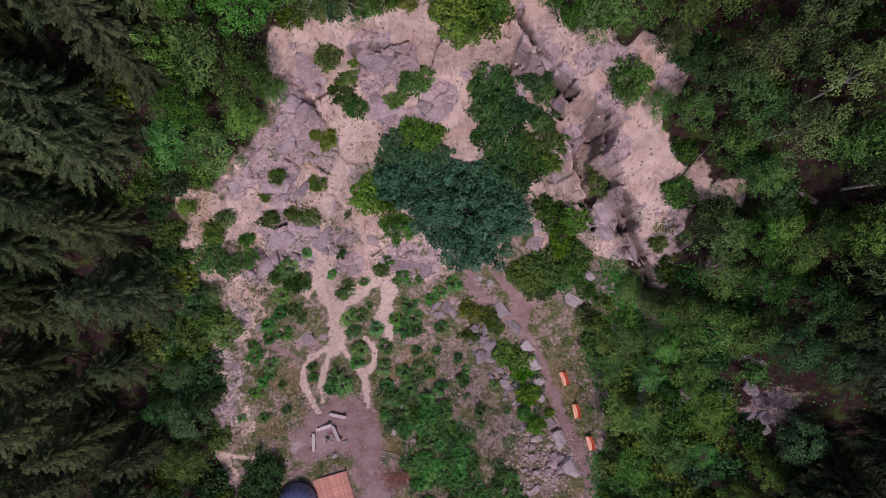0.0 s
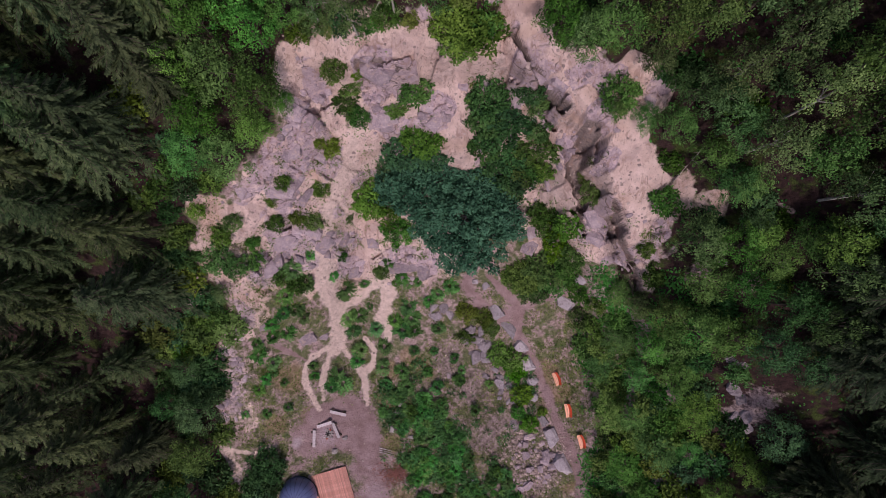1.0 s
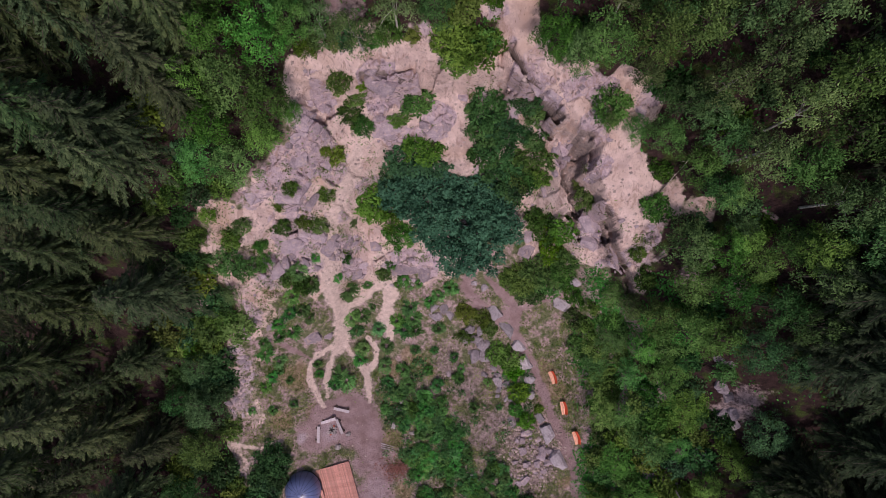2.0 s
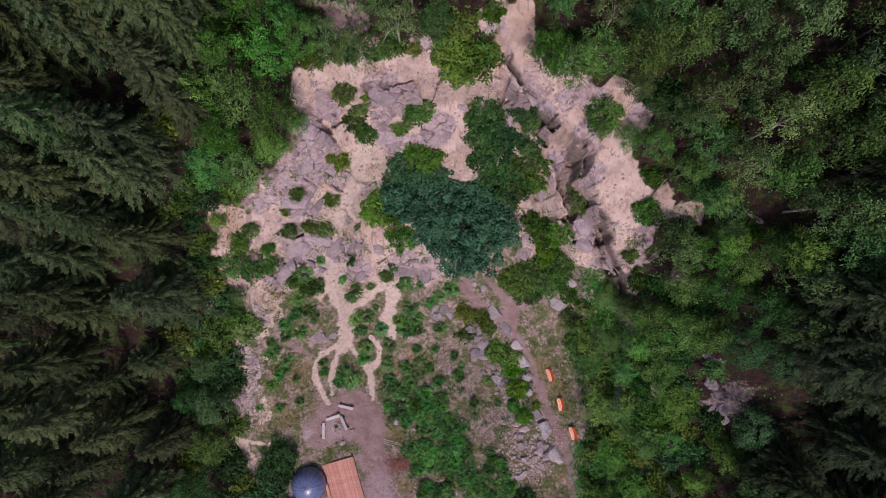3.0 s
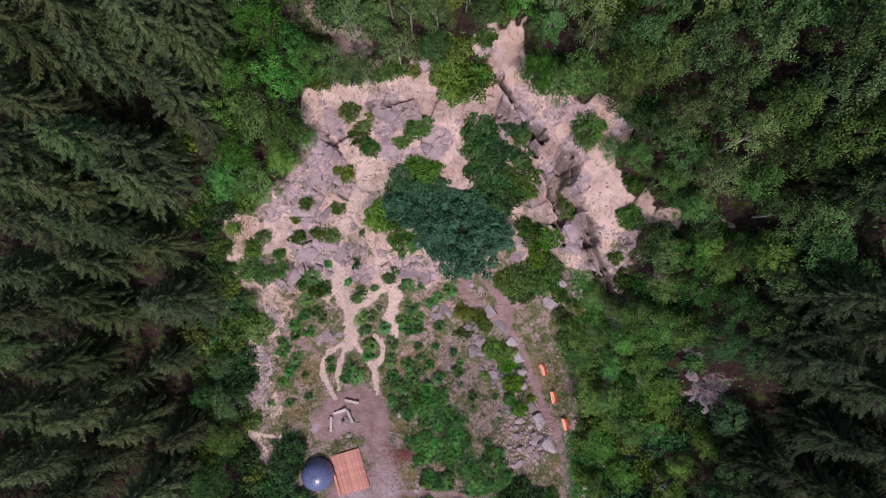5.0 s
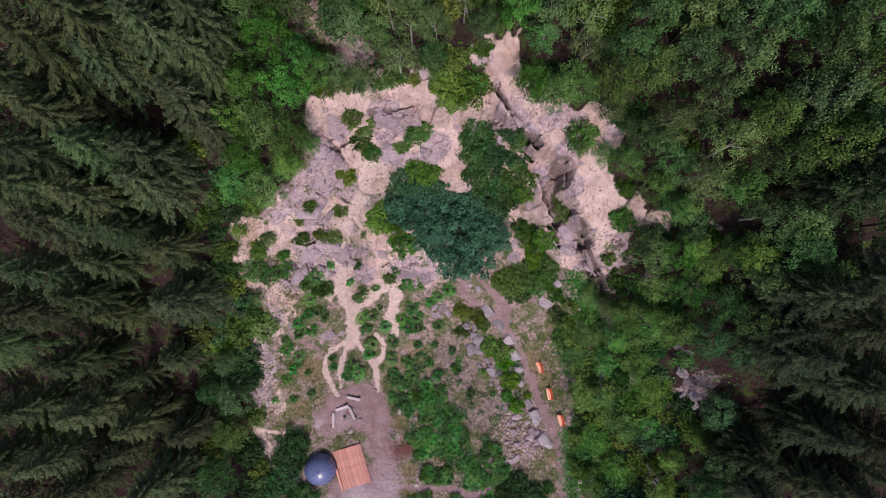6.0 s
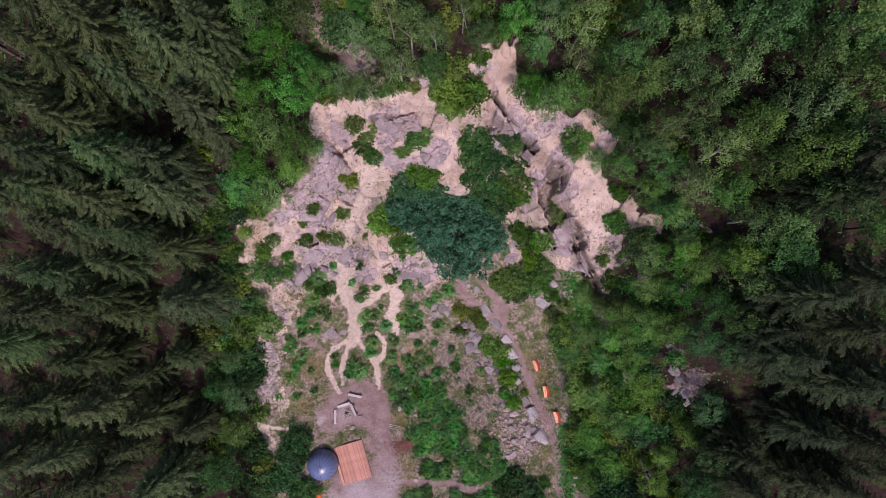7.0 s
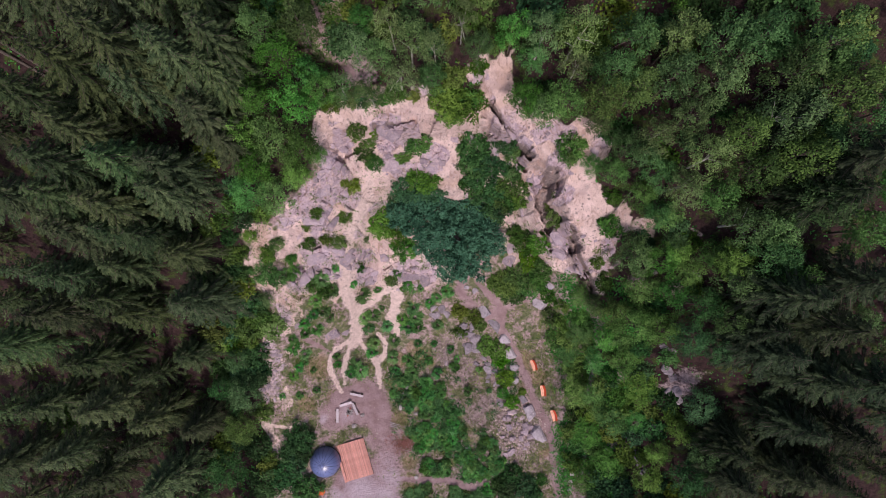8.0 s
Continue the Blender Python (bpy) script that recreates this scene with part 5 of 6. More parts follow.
SHRUBS_D = [(-33.1, -5.5, 2.5, 2), (-29.9, -9.8, 2.4, 3), (-33.4, -10.1, 2.2, 3), (-35.9, -20.5, 3.1, 2), (-33.2, -8.5, 1.9, 1),
    (-33.4, -18.2, 1.9, 2), (-22.6, -2.4, 1.4, 1), (-20.8, -3.3, 1.3, 1), (-33.3, 2.4, 1.4, 1), (-33.4, -0.8, 1.5, 1), (-31.3, 5.1, 1.1, 3),
    (-23.4, -41.5, 2.6, 2), (3.1, 18.6, 2.0, 1), (7.0, 15.9, 2.4, 2), (4.6, 19.6, 2.0, 2), (3.4, 16.4, 1.9, 1),
    (11.9, 9.3, 1.7, 1), (15.4, 7.4, 1.9, 0), (17.1, 1.9, 2, 1), (15.4, 0.7, 2.2, 1), (19, -1, 1.8, 1), (12.7, -1.5, 2, 1), (11.9, 14.5, 1.5, 1)]
SHRUBS_E = [(9.2, 20.4, 1.2, 1), (1.2, 20.6, 0.8, 1), (-8.9, 14.2, 2.0, 2), (-3.0, 15.2, 2.2, 2), (22.2, -6.4, 1.9, 1), (20.8, -5.1, 2.1, 1),
    (23.4, -8.9, 1.9, 1), (24.9, -13, 2.1, 1), (24.7, -14.7, 1.8, 1), (25.7, -18.4, 2, 1), (26.6, -22.7, 1.8, 1), (28.4, -24.3, 1.7, 1),
    (27.5, -28.8, 2.2, 1), (26.9, -32.3, 2, 0), (26.1, -27.2, 1.7, 1), (26, -5.4, 1.9, 1), (27, -9.4, 2.1, 1), (27, -14.9, 2.1, 1),
    (29.6, -21.4, 2.1, 1), (28.1, -23, 2, 0), (30, -27.9, 2.1, 1), (29.5, -15.9, 1.9, 1), (31.8, -17.5, 2.2, 1), (30.5, -7.4, 2.1, 1)]
SHRUBS_F = [(7.6, 18.8, 1.3, 2), (8.6, 17.0, 1.6, 1), (10.4, 14.4, 1.7, 1), (8.4, 13.2, 1.8, 2), (7.6, 11.8, 1.6, 2), (-18.0, 24.0, 1.3, 3), (-16.4, 25.2, 1.5, 1), (-14.6, 24.6, 0.8, 3), (-12.9, 25.6, 1.6, 2), (-10.4, 25.2, 1.0, 1), (-8.4, 26.4, 1.4, 1), (-6.0, 26.0, 0.9, 3),
    (29.7, -10.6, 1.8, 1), (24.4, -4.5, 1.7, 1), (21.6, -9.5, 1.7, 1), (23.5, -11.8, 1.6, 1), (-27.7, -39, 2.4, 2), (-30.7, -40.7, 2.8, 2), (15.3, -36.4, 1.9, 2), (18, -37.9, 2.1, 2), (14.9, -39.3, 2, 2),
    (13.3, -38.2, 1.5, 2), (19.8, -39.7, 1.7, 2), (21, -36.6, 1.1, 1)]
SHRUBS = SHRUBS_A + SHRUBS_B + SHRUBS_C + SHRUBS_D + SHRUBS_E + SHRUBS_F
SHRUB_LABELS = ["bright green leafy shrub growing in the quarry", "mid-green bush rooted in the sandy slope", "deep green bush in the shade beside the woods", "olive-green low shrub on bare sand"]
bushes = {}
for n, (x, y, r, kind) in enumerate(SHRUBS):
    size = 1 if r > 1.9 else 0
    pool = bushes.setdefault((kind, size), [])
    m = pose(x, y, ground_height(x, y), 0, 0, (n * 77) % 360) @ Matrix.Diagonal((r * (1.05 + 0.05 * (n % 6)), r * (1.3 - 0.05 * (n * 5 % 7)), min(r, 1.5 + 0.35 * r) * 1.05, 1))
    if len(pool) < 2:
        data = shrub_data(500 + n, SHRUB_LEAF[kind], 0.145 if size else 0.18)
        bush = thing("shrub", SHRUB_LABELS[kind], "shrub", "shrubs in the quarry", m)
        tagged(part("branchwork", data[0], bush), kind="stuff")
        part("foliage", data[1], bush)
        pool.append(bush)
    else:
        copy_thing(pool[n % 2], Matrix.Identity(4)).matrix_basis = m


for n, (x, y, r) in enumerate(fill_bushes([(*t[:4], 0) for t in SPRUCES] + BROADLEAF, 31, 205)):
    kind = (1, 2, 2, 3)[n % 4]
    pool = bushes.setdefault((kind, "wood"), [])
    m = pose(x, y, ground_height(x, y), 0, 0, (n * 77) % 360) @ Matrix.Diagonal((r * 1.15, r * 1.15, r * 1.15, 1))
    if len(pool) < 2:
        data = shrub_data(600 + n, SHRUB_LEAF[kind], 0.2)
        bush = thing("shrub", ["", "mid-green bush under the trees of the wood", "deep green bush in the shade of the wood", "olive-green bush between the trees of the wood"][kind], "shrub", "bushes in the woods", m)
        tagged(part("branchwork", data[0], bush), kind="stuff")
        part("foliage", data[1], bush)
        pool.append(bush)
    else:
        copy_thing(pool[n % 2], Matrix.Identity(4)).matrix_basis = m


def weed_data(seed):
    """A tall weed clump of radius 1: long leaves on arching stems."""
    r = np.random.default_rng(seed)
    at, way, length = [], [], []
    for k in range(26):
        a, out = r.uniform(0, 6.28), r.uniform(0.15, 0.8) ** 0.8
        h = 0.95 - 0.45 * out + r.uniform(-0.2, 0.12)
        for u in (0.45, 0.65, 0.82, 1.0):
            p = np.array([math.cos(a) * out * u, math.sin(a) * out * u, h * (1.5 * u - 0.55 * u * u)])
            for s in (-1, 1):
                at.append(p)
                way.append((math.cos(a + s * 0.8), math.sin(a + s * 0.8), -0.2 + r.uniform(-0.3, 0.3)))
                length.append(r.uniform(0.26, 0.46) * (1.2 - 0.4 * u))
    n = len(at)
    cards = leaf_cards(np.array(at), unit(np.array(way)), np.array(length), np.array(length) * 0.36, np.tile([0, 0, 1.0], (n, 1)) + r.normal(size=(n, 3)) * 0.2, 0.3)
    return fast_mesh("weed_clump", *cards, WEED_LEAF)


WEEDS_A = [(-22.3, -4.9, 1.6), (-21.4, -7, 1.5), (-19.6, -2.9, 1.7), (-20.3, -8.2, 1.1), (-24.5, -9.4, 1.3), (-22.8, -10.6, 1.5), (-15, -3.5, 1.9),
    (-12.2, -2.6, 0.9), (-13.1, -7.6, 1.7), (-13.9, -10.1, 1.4), (-10.4, -9.5, 1.3), (-12.5, -12.9, 1.5), (-8.9, -12.2, 1.5), (-9, -15.5, 1.5),
    (-16.2, -17.5, 1.7), (-15, -18.5, 1.8), (-16.7, -19.2, 1.4), (-19.5, -15.8, 0.9), (-19.2, -17.4, 0.9), (-26.6, -14.2, 1.6), (-24.8, -15.4, 1.4),
    (-26.7, -12.5, 1.1), (-11.4, -6, 0.8), (-5.4, -5.4, 1.7), (-6.3, -9.3, 1.8), (-7.5, -8, 1.3), (-2.5, -4.3, 1.1), (-0.7, -8.6, 1.3),
    (-7.5, -2.2, 0.8), (-5.8, -2.3, 0.8), (-1.2, -12.3, 0.8), (3.3, -16.6, 1.3)]
WEEDS_B = [(3.4, -15, 0.9), (-0.3, -18, 1.3), (6, -21, 1.1), (-4.9, -18.3, 1.5), (-5.9, -20, 1.5), (-2.1, -19.8, 1.5), (-8.2, -18, 1.1),
    (7.9, -16.8, 0.8), (10.1, -20.7, 0.6), (0.5, -1.9, 1.5), (-4.2, -1.7, 0.8), (-23.4, -18.6, 0.8), (-25.8, -18, 1.1), (-26.8, -19.7, 1.1),
    (-28.8, -23.7, 0.8), (-22.8, -22.5, 0.9), (-25.8, -23.6, 0.9), (-24.9, -17, 0.8)]
WEEDS_C = [(-21.4, -1.2, 1.6), (-23.0, -7.6, 1.6), (-24.6, -11.3, 1.2), (-14.7, -8.0, 1.6), (-13.0, -14.8, 1.4), (-6.5, -1.2, 1.2),
    (-5.0, -7.3, 1.8), (-1.2, -3.3, 1.2), (-5.9, -15.9, 1.4), (-8.7, 0.6, 1.0), (-4.2, -12.6, 1.0), (-1.9, -15.6, 1.0), (2.1, -13.2, 1.0),
    (-4.4, -9.3, 1.4), (-16.2, -1.8, 0.9), (-19.0, 0.8, 0.8)]
WEEDS = WEEDS_A + WEEDS_B + WEEDS_C
weed_kinds = [weed_data(700 + k) for k in range(5)]


def weed(x, y, r, n, group):
    ob = new("weed_clump", weed_kinds[n % 5])
    ob.matrix_basis = pose(x, y, ground_height(x, y) - 0.03, 0, 0, (n * 53) % 360) @ Matrix.Diagonal((r * 1.08, r * 1.08, min(1.2, r) * 1.25, 1))
    tagged(ob, "dark green leafy weed clump growing in gravelly soil", "weed", group)


for n, (x, y, r) in enumerate(WEEDS):
    weed(x, y, r, n, "weeds beside the trails")

# the dense weed bed in the middle of the floor
bed = np.random.default_rng(21)
bed_x, bed_y = bed.uniform(-9, 14, 1600), bed.uniform(-40, -15, 1600)
bed_here = (lie(bed_x, bed_y)[1] > 0.4) & (masks(bed_x, bed_y)[2] < 0.2)
count = 0
for x, y in zip(bed_x[bed_here].tolist(), bed_y[bed_here].tolist()):
    if count < 235:
        weed(x, y, bed.uniform(0.5, 1.15), count, "weeds on the quarry floor")
        count += 1


def weed_bed():
    """Leaves of the closed weed cover between the larger clumps."""
    r = np.random.default_rng(22)
    x, y = r.uniform(-10, 15, 6400), r.uniform(-42, -14, 6400)
    mask, (bare, trail, clearing, rubble, forest) = lie(x, y)[1], masks(x, y)
    mask = np.maximum(0.85 * mask, 0.34 * smooth(-0.1, 0.25, fractal(x, y, 3.0, 198, 3)) * (1 - rubble))
    keep = r.random(len(x)) < mask * smooth(0.5, 0.1, clearing) * smooth(-0.25, 0.15, fractal(x, y, 1.6, 195, 3))
    x, y = x[keep], y[keep]
    z, tall = relief(x, y)[0], r.uniform(0.15, 1.0, len(x))
    m = 14
    x, y, z, tall = [np.repeat(a, m) for a in (x, y, z, tall)]
    n = len(x)
    a, d = r.uniform(0, 6.28, n), 0.42 * np.sqrt(r.random(n))
    w = unit(np.stack([np.cos(a) + r.normal(size=n) * 0.3, np.sin(a) + r.normal(size=n) * 0.3, r.uniform(-0.4, 0.5, n)], 1))
    at = np.stack([x + d * np.cos(a), y + d * np.sin(a), z + tall * (1 - 1.2 * d) * r.uniform(0.5, 1.0, n)], 1)
    v, q = leaf_cards(at, w, r.uniform(0.3, 0.62, n), r.uniform(0.11, 0.22, n), unit(r.normal(size=(n, 3)) * 0.35 + np.array([0, 0, 1.0])), 0.3)
    tagged(new("weed_bed", fast_mesh("weed_bed", v, q, SHADED_BED_LEAF)), "dense dark green weeds covering the quarry floor, coloured as shade between clumps", "weeds", kind="stuff")


weed_bed()

DRY_STALK = leaf_material("dry_stalks", (0.10, 0.07, 0.055), (0.30, 0.22, 0.19), (0.46, 0.36, 0.31))


BENCH_SPOTS = [(18.1, -15.1), (20.2, -19.8), (22.5, -24.3)]


# tufts of olive grass and moss on the quarry face: x, y, radius
TUFTS = [(-21.1, 9.9, 1.1), (-22.9, 7.0, 1.0), (-19.6, 5.9, 2.3), (-17.5, 5.4, 1.3), (-15.3, 2.0, 0.9), (-29.3, 2.6, 2.1), (-27.9, 0.1, 2.9),
    (-22.6, 4.9, 1.3), (-30.8, 5.3, 1.1), (-13.6, 2.7, 1.1), (-24.8, -4.3, 1.9), (-22.5, -2.3, 1.5), (-14.5, -2.3, 1.3), (-16.1, 14.1, 0.9),
    (-17.0, 12.3, 0.8), (-26.3, 2.0, 1.5), (-31.8, -1.1, 1.3), (-17.3, 8.8, 0.9), (1.0, 22.4, 0.9), (3.3, 23.1, 1.3), (7.8, 19.9, 1.3),
    (16.4, 14.6, 0.9), (24.4, 6.2, 1.3), (13.2, 9.4, 1.5), (-21.2, 11.7, 0.8), (-15.9, 4.7, 0.9), (-9.7, -0.4, 1.3), (-21.6, -6.1, 2.1),
    (-25.9, -8.2, 1.5), (-28.0, -12.3, 1.5), (-25.7, -16.6, 2.1), (0.2, -1.7, 1.3), (3.3, -3.5, 1.3)]


def undergrowth():
    """Low plants that nobody could count: grass on the floor, seedlings on the wooded slopes."""
    r = np.random.default_rng(9)
    # grass
    x, y = r.uniform(-30, 29, 130000), r.uniform(-43, -2, 130000)
    bare, trail, clearing, rubble, forest = masks(x, y)
    lush = smooth(-0.3, 0.35, fractal(x, y, 4.0, 140, 4) + 0.1)
    keep = r.random(len(x)) < lush * (1 - bare) * (1 - trail) ** 3 * (1 - clearing) ** 2 * (1 - 0.7 * rubble) * (1 - 0.6 * forest) * 0.75
    x, y = x[keep], y[keep]
    n = len(x)
    z = relief(x, y)[0]
    w = unit(np.stack([r.normal(size=n), r.normal(size=n), r.uniform(0.5, 1.3, n)], 1))
    v, q = leaf_cards(np.stack([x, y, z - 0.02], 1), w, r.uniform(0.2, 0.5, n), r.uniform(0.07, 0.16, n), unit(r.normal(size=(n, 3)) + np.array([0, 0, 0.6])), 0.3)
    tagged(new("grass", fast_mesh("grass", v, q, GRASS_LEAF)), "sparse green and straw-coloured grass on the quarry floor", "grass", kind="stuff")
    # tall grass in the glades
    x, y = np.concatenate([r.normal(cx, rad * 0.6, 2600) for cx, cy, rad in GLADES]), np.concatenate([r.normal(cy, rad * 0.6, 2600) for cx, cy, rad in GLADES])
    keep = along(GLADE_TRAIL, x, y) > 0.5
    x, y = x[keep], y[keep]
    n = len(x)
    w = unit(np.stack([r.normal(size=n), r.normal(size=n), r.uniform(0.3, 1.3, n)], 1))
    v, q = leaf_cards(np.stack([x, y, relief(x, y)[0]], 1), w, r.uniform(0.4, 0.9, n), r.uniform(0.1, 0.22, n), unit(r.normal(size=(n, 3)) + np.array([0, 0, 0.6])), 0.3)
    tagged(new("glade_grass", fast_mesh("glade_grass", v, q, SHRUB_LEAF[3])), "tall fresh green grass in glades of the wood", "grass", kind="stuff")
    # olive tufts on the face
    x = np.concatenate([r.normal(cx, rad * 0.5, int(170 * rad * rad) + 60) for cx, cy, rad in TUFTS])
    y = np.concatenate([r.normal(cy, rad * 0.42, int(170 * rad * rad) + 60) for cx, cy, rad in TUFTS])
    keep = r.random(len(x)) < smooth(-0.25, 0.12, fractal(x, y, 1.2, 210, 3))
    x, y = x[keep], y[keep]
    n = len(x)
    w = unit(np.stack([r.normal(size=n), r.normal(size=n), r.uniform(0.2, 1.2, n)], 1))
    v, q = leaf_cards(np.stack([x, y, relief(x, y)[0]], 1), w, r.uniform(0.18, 0.45, n), r.uniform(0.06, 0.14, n), unit(r.normal(size=(n, 3)) + np.array([0, 0, 0.6])), 0.3)
    tagged(new("grass_tufts", fast_mesh("grass_tufts", v, q, SHRUB_LEAF[3])), "olive-green grass tufts growing on the sandy quarry face", "grass", kind="stuff")
    # dry stalks on the stony floor
    x, y = r.uniform(-28, 27, 60000), r.uniform(-40, -2, 60000)
    bare, trail, clearing, rubble, forest = masks(x, y)
    keep = r.random(len(x)) < (0.55 * rubble + 0.12 * smooth(0.0, 0.3, fractal(x, y, 5.0, 180, 3))) * (1 - bare) * (1 - trail) * (1 - clearing) * (1 - forest)
    x, y = x[keep], y[keep]
    n = len(x)
    w = unit(np.stack([r.normal(size=n), r.normal(size=n), r.uniform(0.0, 0.35, n)], 1))
    v, q = leaf_cards(np.stack([x, y, relief(x, y)[0] + 0.03], 1), w, r.uniform(0.3, 0.9, n), r.uniform(0.03, 0.07, n), unit(r.normal(size=(n, 3)) * 0.3 + np.array([0, 0, 1.0])), 0.1)
    tagged(new("dry_stalks", fast_mesh("dry_stalks", v, q, DRY_STALK)), "dry pinkish-brown plant stalks lying on stony soil", "dry stalks", kind="stuff")
    # seedlings on the bare face
    x, y = r.uniform(-32, 26, 9500), r.uniform(-10, 26, 9500)
    bare, trail, clearing, rubble, forest = masks(x, y)
    keep = r.random(len(x)) < bare * (1 - trail) * smooth(0.0, 0.35, fractal(x, y, 3.0, 170, 4) + 0.1) * smooth(26, 12, y + 0.4 * np.abs(x + 8))
    x, y = np.repeat(x[keep], 5), np.repeat(y[keep], 5)
    n = len(x)
    x, y = x + r.normal(size=n) * 0.16, y + r.normal(size=n) * 0.16
    z = relief(x, y)[0]
    w = unit(np.stack([r.normal(size=n), r.normal(size=n), r.uniform(0.1, 0.8, n)], 1))
    v, q = leaf_cards(np.stack([x, y, z], 1), w, r.uniform(0.14, 0.36, n), r.uniform(0.08, 0.2, n), unit(r.normal(size=(n, 3)) * 0.5 + np.array([0, 0, 1.0])), 0.25)
    tagged(new("seedlings", fast_mesh("seedlings", v, q, SHRUB_LEAF[1])), "tiny green seedlings dotted over the bare sandstone", "seedlings", kind="stuff")
    # leafy ground plants on the east slope and at the wood's edge
    x, y = np.concatenate([r.uniform(14, 34, 42000), r.uniform(-62, 62, 60000)]), np.concatenate([r.uniform(-44, 4, 42000), r.uniform(-46, 46, 60000)])
    bare, trail, clearing, rubble, forest = masks(x, y)
    east = smooth(20, 23, x + 0.12 * (y + 14)) * smooth(38, 30, x)
    thick = np.maximum(east, forest * smooth(12, 2, outside(RIM, x, y)) * 0.8) + forest * 0.4
    keep = r.random(len(x)) < thick * (1 - bare) * (1 - trail) ** 3 * (1 - 0.8 * rubble) * smooth(-0.35, 0.2, fractal(x, y, 3.5, 150, 4))
    for cx, cy in BENCH_SPOTS:
        keep &= np.hypot(x - cx, y - cy) > 1.9
    x, y = x[keep], y[keep]
    n = len(x)
    z = relief(x, y)[0] + r.uniform(0, 0.7, n) * (0.3 + np.abs(fractal(x, y, 2.5, 160, 2)))
    w = unit(np.stack([r.normal(size=n), r.normal(size=n), r.uniform(-0.3, 0.5, n)], 1))
    v, q = leaf_cards(np.stack([x, y, z], 1), w, r.uniform(0.22, 0.5, n), r.uniform(0.15, 0.3, n), unit(r.normal(size=(n, 3)) * 0.5 + np.array([0, 0, 1.0])), 0.25)
    tagged(new("undergrowth", fast_mesh("undergrowth", v, q, WEED_LEAF)), "low green leafy undergrowth covering the slope", "undergrowth", kind="stuff")


undergrowth()


# ---- the camp: dome tent, deck, fire place, benches ----
DECK_WOOD = wood_material("deck_boards", (0.44, 0.19, 0.155), (0.70, 0.36, 0.31))
DECK_EDGE = wood_material("deck_frame", (0.22, 0.09, 0.05), (0.34, 0.15, 0.09))
GREY_WOOD = wood_material("weathered_wood", (0.38, 0.335, 0.37), (0.64, 0.575, 0.63))
DARK_WOOD = wood_material("dark_log", (0.05, 0.035, 0.03), (0.14, 0.10, 0.085))
CANVAS = plain_material("blue_canvas", (0.125, 0.165, 0.35), 0.33, spec=0.75, scale=3.0, depth=0.2)
SEAM = plain_material("canvas_seam", (0.012, 0.015, 0.03), 0.6)
SEAT_ORANGE = wood_material("orange_seat_paint", (0.86, 0.42, 0.29), (0.96, 0.54, 0.39), 2.0, 0.5)
BACK_ORANGE = wood_material("red_orange_paint", (0.48, 0.05, 0.018), (0.66, 0.085, 0.026), 2.0, 0.5)
TARP = plain_material("orange_tarp", (0.62, 0.12, 0.03), 0.6)
ASH = plain_material("ash", (0.30, 0.27, 0.27), 0.95, scale=9.0, depth=0.5)
CHAR = plain_material("charred_wood", (0.03, 0.025, 0.025), 0.9)
EMBER_BRICK = plain_material("fired_red_stone", (0.45, 0.13, 0.09), 0.9)
BARREN = plain_material("dry_brush", (0.30, 0.135, 0.115), 0.9, scale=8.0, depth=0.5)


def dome_tent(x, y, radius=2.9, height=3.0):
    z = ground_height(x, y) - 0.05
    tent = thing("dome_tent", "dark blue glossy canvas dome tent beside the wooden deck", "tent", at=pose(x, y, z, 0, 0, 7))
    gores, rings = 18, 9
    one = []
    for j in range(rings + 1):
        u = j / rings * 0.965
        rr, zz = radius * math.cos(u * math.pi / 2) ** 0.85, height * math.sin(u * math.pi / 2)
        for k in range(5):
            s = k / 4 - 0.5
            bulge = 1 + 0.012 * (1 - (2 * s) ** 2)
            a = s * 2 * math.pi / gores
            one.append((rr * bulge * math.cos(a), rr * bulge * math.sin(a), zz))
    faces = [(j * 5 + k, j * 5 + k + 1, (j + 1) * 5 + k + 1, (j + 1) * 5 + k) for j in range(rings) for k in range(4)]
    panel = mesh("canvas_panel", one, faces, CANVAS, smooth=True)
    seam_line = [(radius * math.cos(u * math.pi / 2) ** 0.85 + 0.01, 0, height * math.sin(u * math.pi / 2)) for u in np.linspace(0, 0.97, 12)]
    v, q = tube_data(seam_line, [0.022] * 12, 4)
    seam = fast_mesh("seam", v, q, SEAM)
    for k in range(gores):
        cloth = part("canvas_panel", panel, tent, at=pose(0, 0, 0, 0, 0, 360 * k / gores))
        part("seam", seam, cloth, at=pose(0, 0, 0, 0, 0, 180 / gores))
    bm = bmesh.new()
    bmesh.ops.create_cone(bm, cap_ends=True, segments=18, radius1=0.36, radius2=0.05, depth=0.16, matrix=pose(0, 0, height + 0.05))
    part("top_cap", from_bm("top_cap", bm, CANVAS), tent)
    ring = [(radius * 1.02 * math.cos(a), radius * 1.02 * math.sin(a), 0.06) for a in np.linspace(0, 2 * math.pi, 37)]
    part("base_hoop", fast_mesh("base_hoop", *tube_data(ring, [0.06] * 37, 6), SEAM), tent)


